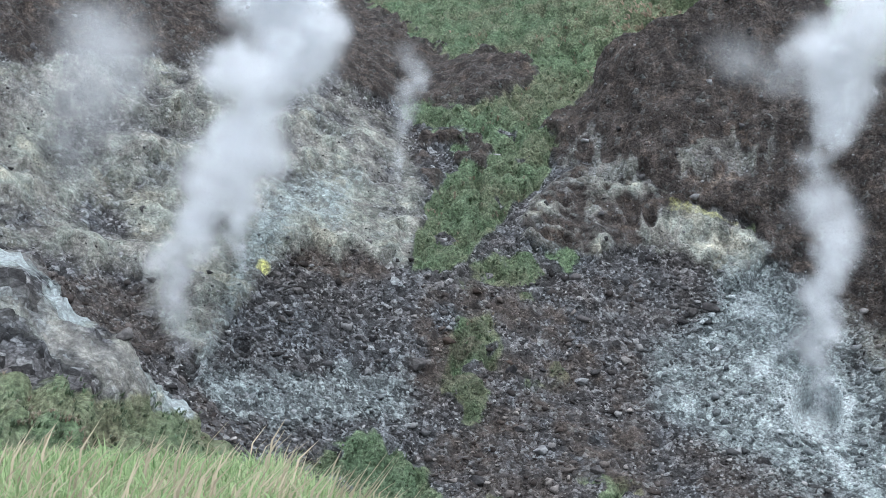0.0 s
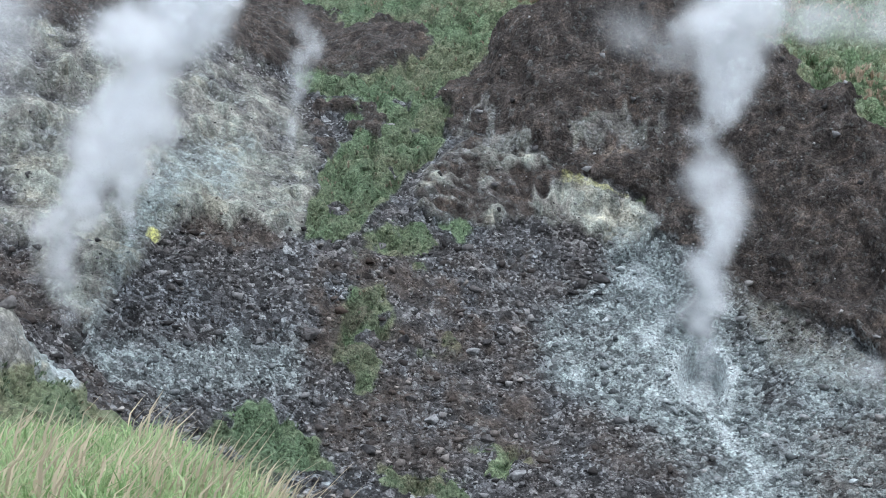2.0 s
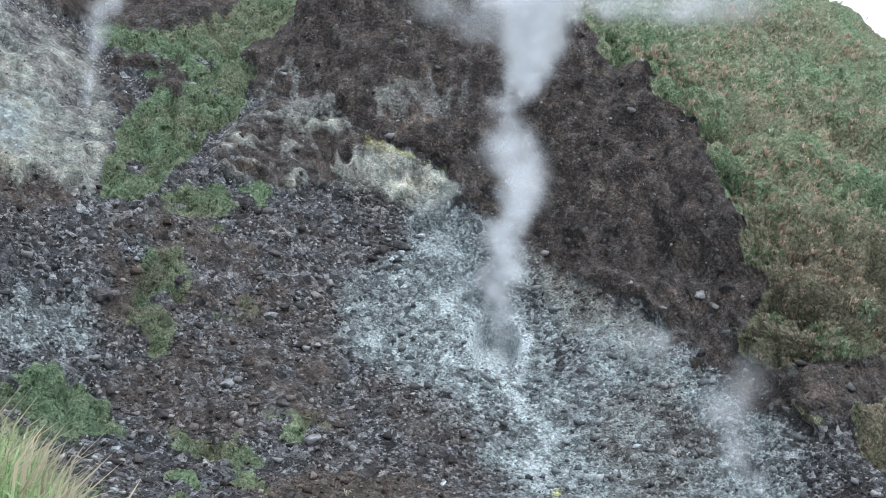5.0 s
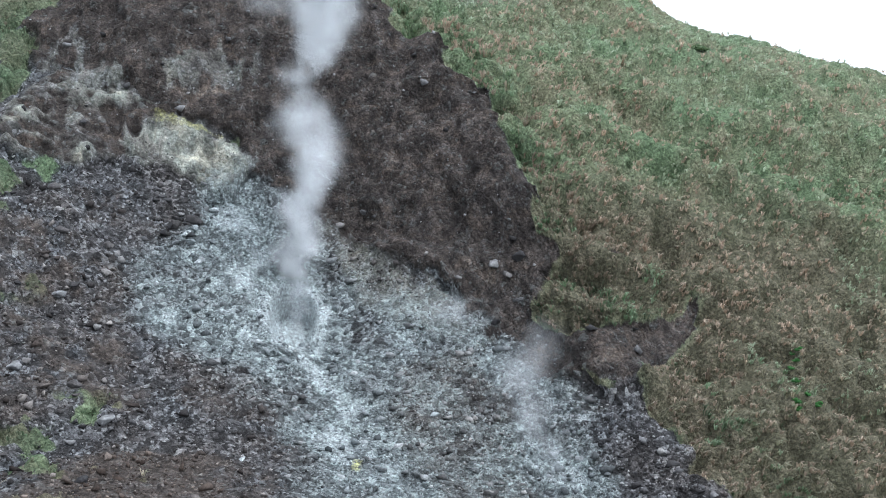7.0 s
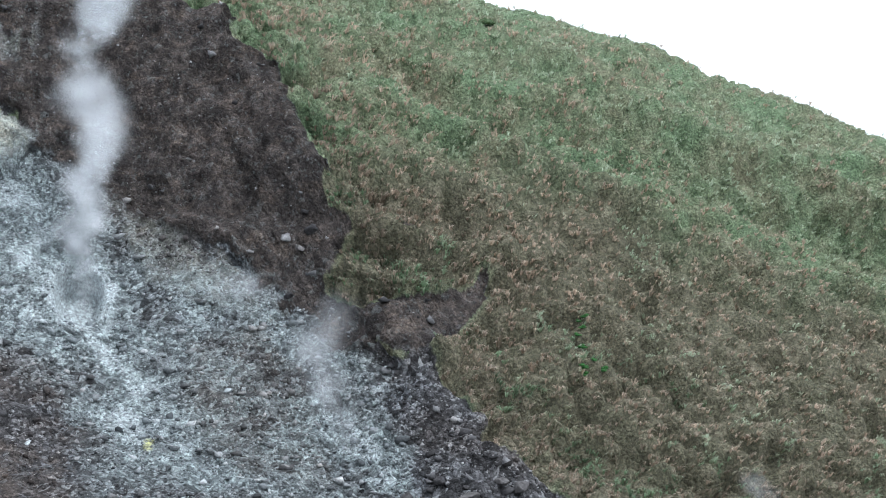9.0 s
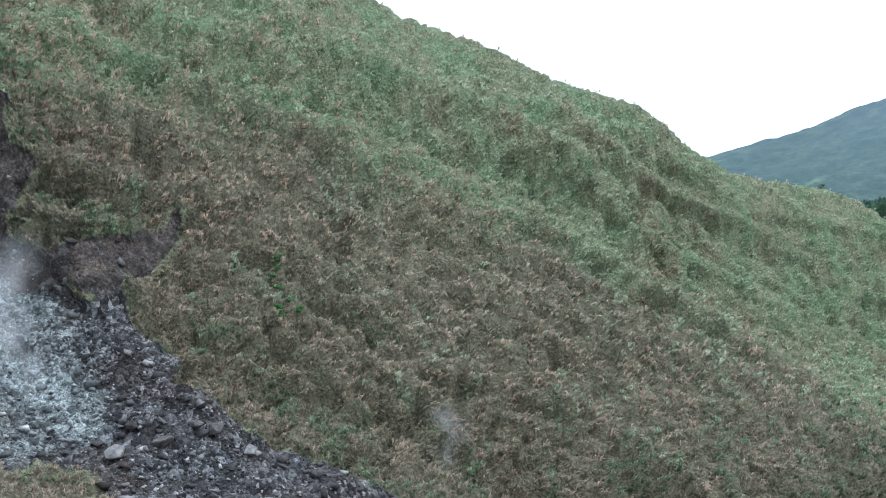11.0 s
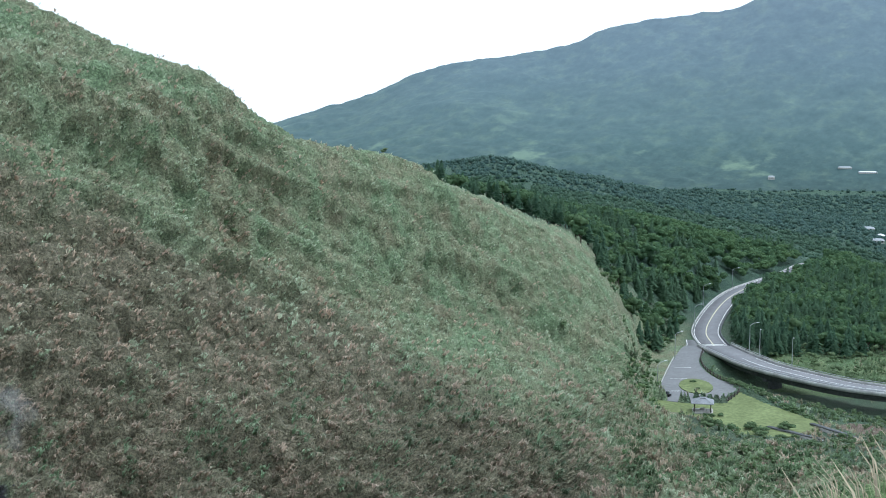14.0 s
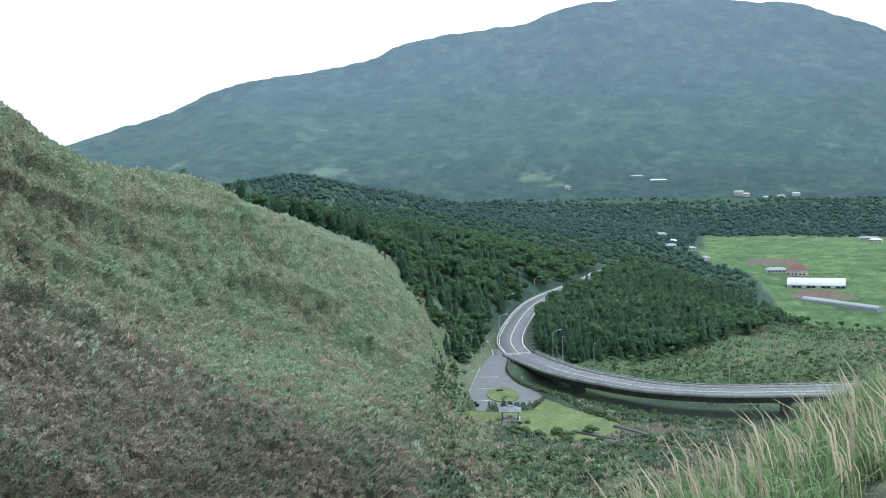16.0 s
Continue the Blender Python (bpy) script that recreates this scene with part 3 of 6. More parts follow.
WARM_RIM = [(16.4, -0.0), (18.3, -0.7), (22.6, -3.4), (23.6, -5.3), (21.7, -5.0), (18.3, -3.8), (17.1, -1.9)]
BROWN_SCREE = [(19.7, -6.0), (22.6, -5.3), (24.6, -7.2), (26.0, -11.9), (21.7, -11.9), (19.7, -8.6)]
SOIL_BANK = [(4.8, -10.1), (7.1, -9.3), (9.1, -9.3), (12.6, -10.1), (13.1, -12.4), (2.2, -11.9)]
DEAD_GRASS = [(29.3, -6.9), (31.2, -6.0), (32.6, -6.6), (34.2, -9.3), (34.7, -11.6), (33.3, -11.4), (31.2, -8.1)]


def patch(a, e, outline, soft=0.3):
    """How far a place lies inside an outline: 0 outside to 1 inside, over a soft edge in degrees."""
    o = np.array(outline, float)
    out = np.zeros(np.shape(a))
    near = (a > o[:, 0].min() - soft) & (a < o[:, 0].max() + soft) & (e > o[:, 1].min() - soft) & (e < o[:, 1].max() + soft)
    x, y = a[near], e[near]
    gap = np.full(x.shape, 99.0)
    for (x1, y1), (x2, y2) in zip(o, np.roll(o, -1, 0)):
        u = np.clip(((x - x1) * (x2 - x1) + (y - y1) * (y2 - y1)) / ((x2 - x1) ** 2 + (y2 - y1) ** 2 + 1e-9), 0, 1)
        gap = np.minimum(gap, np.hypot(x - x1 - u * (x2 - x1), y - y1 - u * (y2 - y1)))
    gap = np.where(inside(x, y, [tuple(p) for p in o]), gap, -gap)
    out[near] = step01(-soft, soft, gap)
    return out


def land_zones(az, s, el, x, y, z):
    """Which ground lies where: grass, pale wall, dark cliff, mineral crust, sulphur, brown soil (0 to 1)."""
    w1, w2 = fbm(x, y, z, 14.0, 4, seed=3), fbm(x, y, z, 9.0, 4, seed=8)
    w3 = fbm(x, y, z, 3.2, 3, seed=14)
    w4 = fbm(x, y, z, 1.5, 2, seed=18)
    bush = fbm(x, y, z, 5.0, 3, seed=21)
    a, r = az + 0.7 * w1 + 0.5 * w3 + 0.25 * w4, s + 0.2 * w2 + 0.12 * w3
    e = el + 0.55 * w2 + 0.45 * w3 + 0.25 * w4
    crater = (s > 3.0) * (az < 36) * 1.0
    def band(v, lo, hi, soft):
        return step01(lo - soft, lo + soft, v) * (1 - step01(hi - soft, hi + soft, v))
    def where(outline, soft=0.3):
        return patch(a, e, outline, soft) * crater
    cliff, bowl, wall = where(CLIFF, 0.22), where(BOWL, 0.25), where(PALE_WALL, 0.5)
    rocky = where(OUTCROP, 0.3)
    # grass: the hill beyond the rim, the near bank, the shelf and its tongue, clumps on the scree
    upper = np.interp(az, [12, 16.5, 18, 24, 26, 28, 31, 34, 43, 45], [6.6, 6.3, 6, 6, 5.9, 5.6, 5.2, 5, 4.9, 2.2])
    grass = step01(-0.08, 0.08, r - upper) * step01(12.3, 13.2, az) * (1 - cliff)
    grass = np.maximum(grass, (s > 5.1) * step01(12.3, 13.2, az) * (1 - step01(28, 30, az)) * (1 - cliff))
    grass = np.maximum(grass, 1 - step01(1.95, 2.25, r))
    grass = np.maximum(grass, where(HEIGHTS, 0.25))
    grass = np.maximum(grass, step01(6.9, 7.2, s) * step01(-6.0, -7.0, az) * step01(11.5, 12.5, e))
    bare = where(SHELF_FACE, 0.3) * step01(-0.5, 0.0, w3 + 0.6 * w2)
    grass = np.maximum(grass, where(TONGUE, 0.3) * (1 - 0.95 * bare) * step01(-0.62, -0.35, bush + 0.5 * w3))
    grass = np.maximum(grass, 0.9 * where(LEDGE, 0.4) * step01(-0.25, 0.05, bush + 0.6 * w3))
    grass = np.maximum(grass, 0.95 * where(CLUMPS, 0.5) * step01(-0.25, 0.05, bush + 0.6 * w3))
    grass = np.maximum(grass, where(THICKET, 0.5) * step01(-0.45, -0.15, bush))
    grass = np.maximum(grass, 0.9 * step01(0.12, 0.3, bush + 0.5 * w3) * band(az, 1.5, 9.5, 1) * band(el, -12.5, -7, 0.6) * crater)
    grass = np.maximum(grass, 0.85 * step01(0.2, 0.36, bush + 0.5 * w3) * band(az, 0.5, 5.5, 0.6) * band(el, -3, 1.6, 0.6) * crater)
    grass = np.maximum(grass, band(a + 1.5 * w2, 24.0, 28.6, 1.6) * (1 - step01(-0.6, 0.6, e + 13.4)) * crater)
    grass = np.maximum(grass, band(az + w1, -30, -8, 1.0) * (1 - step01(-0.5, 0.5, el + 2.4 + (az + 18) * 0.28 + 0.8 * w2)) * (s < 3))
    hanging = cliff * step01(23.0, 28.0, az + 1.6 * w2) * step01(-5.5, -3.0, el + w2)
    grass = np.maximum(grass, step01(-0.35, 0.1, bush + 0.5 * w3 + 0.9 * (hanging - 0.6)) * step01(0.05, 0.3, hanging))
    dead = where(DEAD_GRASS, 0.5)
    grass = np.maximum(grass, dead * step01(-0.3, 0.1, bush + 0.4 * w3))
    # dark cliffs
    dark = np.maximum(cliff, bowl)
    dark = np.maximum(dark, 0.95 * bare)
    dark = np.maximum(dark, 0.9 * step01(9.6, 10.8, e) * step01(-5.0, -6.0, az) * (1 - wall))
    clefts = ridged(x, y, z * 0.12, 2.2, 3, seed=44) + 0.5 * w3
    dark = np.maximum(dark * (1 - rocky), rocky * np.clip(0.85 - 0.7 * clefts, 0, 1))
    # pale walls
    pale = wall * np.clip(0.72 + 0.95 * w2 + 0.7 * w3, 0.1, 1)
    pale = np.maximum(pale, rocky * np.clip(0.6 + 0.8 * w3, 0.2, 1))
    lit = where(OUTCROP_PALE, 0.3)
    pale = np.maximum(pale, lit * np.clip(0.85 + 0.5 * w3, 0.4, 1))
    dark = dark * (1 - 0.6 * lit)
    ribs = step01(0.4, 0.58, ridged(x, y, z * 0.3, 4.0, 3, seed=36)) * band(a, 5, 14.5, 0.8) * band(e, 5.0, 8.0, 0.7) * cliff
    pale = np.maximum(pale, 0.5 * ribs)
    dark = dark * (1 - 0.6 * ribs)
    pale = np.maximum(pale, 1.3 * band(az, -30, -8.4, 0.6) * band(s, 2.68, 3.02, 0.05) * step01(-0.3, 0.0, w2 + 0.8 * w3))
    pale = np.maximum(pale, 0.42 * where(WARM_RIM, 0.5))
    # mineral crust round the vents
    mineral = 0.55 * band(az + w1, 15.5, 27.5, 1.5) * band(el + w2, -13, -2.5, 1.0) * np.clip(0.9 + 0.9 * w3, 0.2, 1.2) * crater
    mineral = np.maximum(mineral, 0.74 * where(HALO, 1.3) * np.clip(0.9 + 0.9 * w2 + 0.7 * w3, 0.3, 1.2))
    mineral = np.maximum(mineral, where(CORE, 1.0) * np.clip(0.95 + 0.9 * w3 + 0.5 * w4, 0.35, 1))
    mineral = np.maximum(mineral, 1.0 * (1 - step01(1.2, 2.1, np.hypot(az - 15.4, el + 3.9) + 0.5 * w3)) * crater)
    mineral = np.maximum(mineral, 0.85 * where(SECOND, 0.7) * np.clip(0.8 + 0.9 * w3, 0.2, 1))
    mineral = np.maximum(mineral, 0.72 * where(GREENISH, 0.6) * np.clip(0.8 + 0.8 * w3, 0.2, 1))
    mineral = np.maximum(mineral, 0.5 * band(a, -8, -1.5, 1) * band(e, -4.6, -2.2, 0.7) * step01(-0.2, 0.2, bush) * crater)
    mineral = mineral * (1 - 0.9 * cliff)
    mineral = np.maximum(mineral, 0.9 * band(az, -30, -8.6, 0.6) * band(s, 2.74, 2.98, 0.05) * step01(-0.15, 0.15, w3 + 0.4 * w1))
    yellow = 0.9 * (1 - step01(0.05, 0.5, np.hypot(az + 7.6, (el - 2.0) * 1.1) + 0.3 * w3))
    yellow = np.maximum(yellow, 0.6 * (1 - step01(0.1, 0.5, np.hypot(az - 18.0, (el + 10.3) * 0.7) + 0.3 * w3)))
    yellow = np.maximum(yellow, 0.42 * (1 - step01(0.05, 0.3, np.abs(el - 3.9 + 0.3 * (az - 11.0)) + 0.3 * w3)) * band(az, 9.6, 12.6, 0.4))
    # brown soil and rusty rubble
    brown = 0.5 * step01(-0.05, 0.35, fbm(x, y, z, 7.0, 4, seed=31)) * band(s, 3, 5.0, 0.1) * (1 - mineral) * (1 - 0.85 * band(az, -9, -1.5, 1.0))
    brown = np.maximum(brown, (0.36 + 0.14 * step01(-3, -5, el) + 1.0 * w3 + 0.7 * w2) * band(az + w1, -1.5, 9.0, 1.2) * band(el + w2, -7.5, 1.6, 0.8) * (1 - mineral) * crater)
    brown = np.maximum(brown, 0.6 * band(az + w1, -24, -11, 0.7) * band(el + w2, -2.0, 1.3, 0.6) * crater)
    for outline, much in ((BROWN_BLOCKS, 0.9), (BROWN_SCREE, 0.8), (SOIL_BANK, 1.0), (DEAD_GRASS, 0.9), (WARM_RIM, 0.55)):
        brown = np.maximum(brown, much * where(outline, 0.5) * np.clip(0.9 + 0.6 * w3, 0, 1))
    brown = np.maximum(brown, 0.75 * grass * dry_side(az, el + 1.2 * w2))
    return [np.clip(v, 0, 1) for v in (grass, pale, dark, mineral, yellow, brown)]


def land_relief(az, s, el, x, y, z, zones):
    """Height of the relief along the surface's normal, in metres."""
    grass, pale, dark, mineral, yellow, brown = zones
    far = step01(60, 200, np.hypot(x, y))
    bank = step01(2.3, 2.6, s) * (1 - step01(3.2, 3.5, s)) * step01(-7.5, -9.5, az)
    rock = np.clip(pale + dark + bank, 0, 1) * (1 - grass)
    scree = np.clip(1 - grass - rock, 0, 1)
    crag = 2.3 * ridged(x, y, z * 0.35, 12.0, 4, seed=40) + 1.2 * ridged(x, y, z * 0.7, 4.2, 4, seed=47) + 0.3 * ridged(x, y, z, 1.1, 2, seed=49)
    slats = patch(az, el, OUTCROP, 0.5)
    crag = crag * (1 - 0.6 * slats) + slats * (0.8 + 1.5 * (ridged(x, y, z * 0.12, 2.2, 3, seed=44) - 0.3))
    rubble = 0.9 * fbm(x, y, z, 7.0, 3, seed=50) + 0.55 * ridged(x, y, z, 1.9, 3, seed=55) + 0.3 * np.abs(fbm(x, y, z, 0.9, 2, seed=57))
    # folds of the grassy hill run down to the valley side
    lift, run = el + 0.55 * az, az - 0.5 * el
    fold = 1 - 2 * np.abs(value_noise(lift / 2.6 + 0.5 * fbm(x, y, z, 30.0, 2, seed=59), run / 14.0, 0 * az, 60))
    fold = fold + 0.5 * (1 - 2 * np.abs(value_noise(lift / 1.1, run / 6.0, 0 * az, 61)))
    turf = 2.6 * fold * step01(24, 32, az) * step01(70, 110, np.hypot(x, y)) * (1 - 0.5 * step01(7.8, 8.0, s)) + 2.7 * (1 - 0.45 * step01(7.2, 7.6, s)) * (mounds(x, y, 2.6, 64)[0] - 0.6) + 1.2 * (mounds(x, y, 1.3, 74)[0] - 0.6) + 0.3 * fbm(x, y, z, 6.0, 2, seed=66)
    near = step01(20, 60, np.hypot(x, y))
    rise = rock * crag + scree * rubble + grass * turf * (0.25 + 0.75 * near)
    gone = step01(8.9, 9.6, s)
    flat = step01(69, 71.5, az) * step01(4.6, 5.2, s) * (1 - step01(112, 130, az))
    return rise * step01(8, 40, np.hypot(x, y)) * (1 - gone) * (1 - 0.9 * flat) + gone * 5.0 * fbm(x, y, z, 90.0, 4, seed=70) * (1 - step01(76, 84, az) * 0.9) * step01(9.2, 10.2, s)


ROWS = (8, 10, 36, 40, 115, 105, 75, 62, 14, 16, 16, 10, 6)


def build_land():
    fine = np.arange(-23.0, 95.001, 0.14)
    wide = np.arange(fine[-1] + 4, 336.0, 4.0)
    bearings = np.concatenate([fine, wide])
    s_rows = np.concatenate([i + np.arange(k) / k for i, k in enumerate(ROWS)] + [np.array([float(len(ROWS))])])
    nb, ns = len(bearings), len(s_rows)
    d, h = np.empty((ns, nb)), np.empty((ns, nb))
    for j, s in enumerate(s_rows):
        d[j], h[j] = loft(bearings, np.full(nb, s))
    b = np.radians(bearings)[None, :]
    x, y = d * np.sin(b), d * np.cos(b)
    az = np.broadcast_to(np.where(bearings > 200, bearings - 360, bearings)[None, :], d.shape)
    s2 = np.broadcast_to(s_rows[:, None], d.shape)
    el = np.degrees(np.arctan2(h - EYE_HEIGHT, d))
    zones = land_zones(az, s2, el, x, y, h)
    p = np.stack([x, y, h], -1)
    du = np.roll(p, -1, 1) - np.roll(p, 1, 1)
    dv = np.gradient(p, axis=0)
    nrm = np.cross(du, dv)
    nrm /= np.linalg.norm(nrm, axis=-1, keepdims=True) + 1e-9
    nrm *= np.sign(nrm[..., 2:3])
    p = p + nrm * land_relief(az, s2, el, x, y, h, zones)[..., None]
    p = valley_shape(p)
    # the bowl of the main vent, and smaller hollows in the scree
    for vb, ve, wide, deep in ((15.4, -3.9, 3.0, 3.6), (26.0, -9.0, 1.4, 0.8), (-11.0, -2.2, 1.8, 1.0), (-8.6, -1.5, 1.2, 0.7)):
        near = np.hypot((az - vb), (el - ve) * 0.85) * math.radians(1) * d
        bowl = 1 - step01(0.55, 1.0, near / wide)
        lip = np.exp(-((near / wide - 1.12) / 0.2) ** 2) * 0.5
        away = np.stack([np.sin(np.radians(az)), np.cos(np.radians(az)), -0.55 + 0 * az], -1)
        here = ((s2 > 3.6) & (s2 < 6.2))[..., None]
        p = p + here * (away * (bowl * deep)[..., None] + nrm * (lip * (1 + 0.8 * fbm(x, y, h, 1.2, 2, seed=81)))[..., None])
    keep = d < 3.0
    p[keep] = np.stack([x, y, h], -1)[keep]
    idx = np.arange(ns * nb).reshape(ns, nb)
    right = np.roll(idx, -1, 1)
    quads = np.stack([idx[:-1], right[:-1], right[1:], idx[1:]], -1).reshape(-1, 4)[:, ::-1]
    verts = p.reshape(-1, 3)
    middle = len(verts)
    verts = np.vstack([verts, [[0, 0, EYE_HEIGHT - 1.6]]])
    fan = [(int(idx[0, (k + 1) % nb]), int(idx[0, k]), middle) for k in range(nb)]
    me = mesh_of("ground", verts, quads, np.array(fan))
    me.polygons.foreach_set("use_smooth", np.ones(len(me.polygons), bool))
    for name, trio in (("zone_a", zones[:3]), ("zone_b", zones[3:])):
        col = np.ones((len(verts), 4), np.float32)
        col[:-1, :3] = np.stack(trio, -1).reshape(-1, 3)
        col[-1, :3] = (1, 0, 0) if name == "zone_a" else (0, 0, 0)
        me.color_attributes.new(name, 'FLOAT_COLOR', 'POINT').data.foreach_set("color", col.ravel())
    zc = np.zeros((len(verts), 3))
    zc[:-1] = np.stack(valley_zones(x, y, s2, az), -1).reshape(-1, 3)
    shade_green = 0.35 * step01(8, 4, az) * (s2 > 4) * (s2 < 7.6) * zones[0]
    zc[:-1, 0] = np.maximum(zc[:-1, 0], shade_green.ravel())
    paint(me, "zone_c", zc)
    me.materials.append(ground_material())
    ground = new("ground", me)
    tagged(ground, "steep volcanic crater ground of rubble, bare cliff and grass", "ground", kind="structure")
    lift = el + 0.55 * az
    fold = 1 - 2 * np.abs(value_noise(lift / 2.6 + 0.5 * fbm(x, y, h, 30.0, 2, seed=59), (az - 0.5 * el) / 14.0, 0 * az, 60))
    return ground, dict(fold=fold, p=p, az=az, s=s2, zones=zones, nrm=nrm, d=d)


ground, LAND = build_land()


# ---- far mountain ----
def mountain_material():
    n = Nodes("haze_glow_mountain")
    big, mid = n.noise(420.0, 3, 0.45), n.noise(48.0, 8, 0.72)
    fine = n.noise(16.0, 4, 0.75)
    c = n.ramp(mid, (0.3, (0.03, 0.048, 0.047)), (0.5, (0.042, 0.063, 0.06)), (0.7, (0.074, 0.102, 0.076)))
    c = n.mix(0.8, c, n.ramp(fine, (0.35, 0.76), (0.65, 1.24)), 'MULTIPLY')
    clearing = n.ramp(n.noise(110.0, 5, 0.6, (1.0, 1.0, 2.2)), (0.6, 0.0), (0.68, 1.0))
    m = n.done(c, 1.0)
    sep = n.t.nodes.new("ShaderNodeSeparateXYZ")
    n.t.links.new(n.co, sep.inputs[0])
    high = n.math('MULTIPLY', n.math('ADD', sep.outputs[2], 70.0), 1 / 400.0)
    foot = n.math('MULTIPLY', clearing, n.ramp(high, (0.1, 0.7), (0.42, 0.0)))
    n.put(n.b.inputs["Base Color"], n.mix(foot, c, (0.15, 0.2, 0.13)))
    # distance haze is painted as a blue glow that strengthens with height
    haze_glow = n.ramp(high, (0.0, (0.01, 0.028, 0.028)), (0.08, (0.03, 0.06, 0.064)), (0.2, (0.062, 0.105, 0.115)), (0.38, (0.092, 0.138, 0.16)), (0.6, (0.122, 0.167, 0.213)), (1.0, (0.168, 0.212, 0.275)))
    n.put(n.b.inputs["Emission Color"], n.mix(0.45, haze_glow, n.ramp(big, (0.35, 0.85), (0.65, 1.15)), 'MULTIPLY'))
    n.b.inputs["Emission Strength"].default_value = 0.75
    return m


def build_mountain():
    bearings = np.arange(38.0, 112.0, 0.1)
    crest = along(MOUNTAIN_CREST, bearings, 2)
    rows = np.linspace(0, 1, 150)
    verts = []
    b = np.radians(bearings)
    for f in rows:
        d = 2350 + 700 * f
        z = -68 + (crest + 68) * (0.35 * f + 0.65 * f ** 1.5)
        x, y = d * np.sin(b), d * np.cos(b)
        z = z + (1 - f) * f * 90 * ridged(x * 0.9, y * 0.9, z * 0, 330.0, 4, seed=90) + f * 7 * fbm(x, y, z, 45.0, 3, seed=95) + 2 * fbm(x, y, z, 22.0, 2, seed=97)
        verts.append(np.stack([x, y, z], -1))
    back = verts[-1].copy()
    back[:, 2] = -70
    back[:, :2] *= 1.25
    verts.append(back)
    v = np.array(verts)
    ns, nb = v.shape[:2]
    idx = np.arange(ns * nb).reshape(ns, nb)
    quads = np.stack([idx[:-1, :-1], idx[:-1, 1:], idx[1:, 1:], idx[1:, :-1]], -1).reshape(-1, 4)[:, ::-1]
    me = bpy.data.meshes.new("mountain")
    me.from_pydata(v.reshape(-1, 3).tolist(), [], quads.tolist())
    me.polygons.foreach_set("use_smooth", np.ones(len(me.polygons), bool))
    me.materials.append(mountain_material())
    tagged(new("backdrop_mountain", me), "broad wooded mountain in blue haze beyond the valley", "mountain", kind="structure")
    return v


MOUNTAIN = build_mountain()


# ---- places on the land ----
def surface_towards(bearing, rise, nearest=30.0):
    """The first point of the ground met from the eye at a bearing and an angle of rise, beyond the nearest distance."""
    i = int(round((bearing + 23.0) / 0.14))
    col = LAND["p"][:, i]
    d = np.hypot(col[:, 0], col[:, 1])
    e = np.degrees(np.arctan2(col[:, 2] - EYE_HEIGHT, d))
    hit = np.where((e >= rise) & (d > nearest))[0]
    return Vector(col[hit[0]]) if len(hit) else None


def scatter(count, weight, seed):
    """Random cells of the ground, by weight and by how much of the view each fills. Returns row and column indices and a jittered place."""
    rng = np.random.default_rng(seed)
    p = LAND["p"]
    a = p[:-1, 1:843] - p[:-1, :842]
    b = p[1:, :842] - p[:-1, :842]
    n = np.cross(a, b)
    mid = p[:-1, :842] - np.array([0, 0, EYE_HEIGHT])
    dist = np.linalg.norm(mid, axis=-1)
    seen = np.abs((n * mid).sum(-1)) / dist ** 3 + 0.12 * np.linalg.norm(n, axis=-1) / dist ** 2
    w = (seen * weight[:-1, :842]).ravel()
    w = w / w.sum()
    pick = rng.choice(len(w), count, p=w)
    j, i = np.divmod(pick, 842)
    u, v = rng.random(count)[:, None], rng.random(count)[:, None]
    place = p[j, i] + u * (p[j, i + 1] - p[j, i]) + v * (p[j + 1, i] - p[j, i])
    return j, i, place, rng


def tufts_mesh(name, place, up, size, blades, rng, mask_dry, width=0.07, droop=0.8, hang=None, tone=0.2, vary=0.6, mixed=0.17):
    """Clumps of arching blades, two segments a blade."""
    n = len(place)
    k = n * blades
    root = np.repeat(place, blades, 0)
    sz = np.repeat(size, blades) * rng.uniform(0.55, 1.15, k)
    turn = rng.uniform(0, 2 * np.pi, k)
    lean = rng.uniform(0.15, 0.9, k)
    out = np.stack([np.cos(turn), np.sin(turn), np.zeros(k)], -1)
    if hang is not None:
        out = out + np.repeat(hang, blades, 0) * 1.1
        out /= np.linalg.norm(out, axis=1)[:, None]
    side = np.stack([-out[:, 1], out[:, 0], np.zeros(k)], -1)
    top = np.repeat(up, blades, 0)
    root = root + out * (rng.random(k) * 0.22 * sz)[:, None] - top * (0.05 * sz)[:, None]
    mid = root + (out * (0.35 * lean)[:, None] + top * 0.62) * sz[:, None]
    tip = mid + (out * (0.3 + 0.35 * lean * droop)[:, None] + top * (0.42 - droop * lean * 0.75)[:, None]) * sz[:, None]
    w = (width * sz)[:, None]
    verts = np.stack([root - side * w * 0.6, root + side * w * 0.6, mid - side * w, mid + side * w, tip], 1).reshape(-1, 3)
    base = np.arange(k)[:, None] * 5
    quads = base + np.array([[0, 1, 3, 2]])
    tris = base + np.array([[2, 3, 4]])
    me = mesh_of(name, verts, quads, tris)
    shade = np.repeat(np.repeat(np.clip(rng.random(n) * vary + tone, 0, 1), blades), 5)
    dry = np.repeat(np.clip(np.repeat(mask_dry, blades) + rng.normal(0, mixed, k), 0, 1), 5)
    along_blade = np.tile(np.array([0, 0, 0.5, 0.5, 1.0]), k)
    paint(me, "tuft", np.stack([shade, dry, along_blade], -1))
    return me


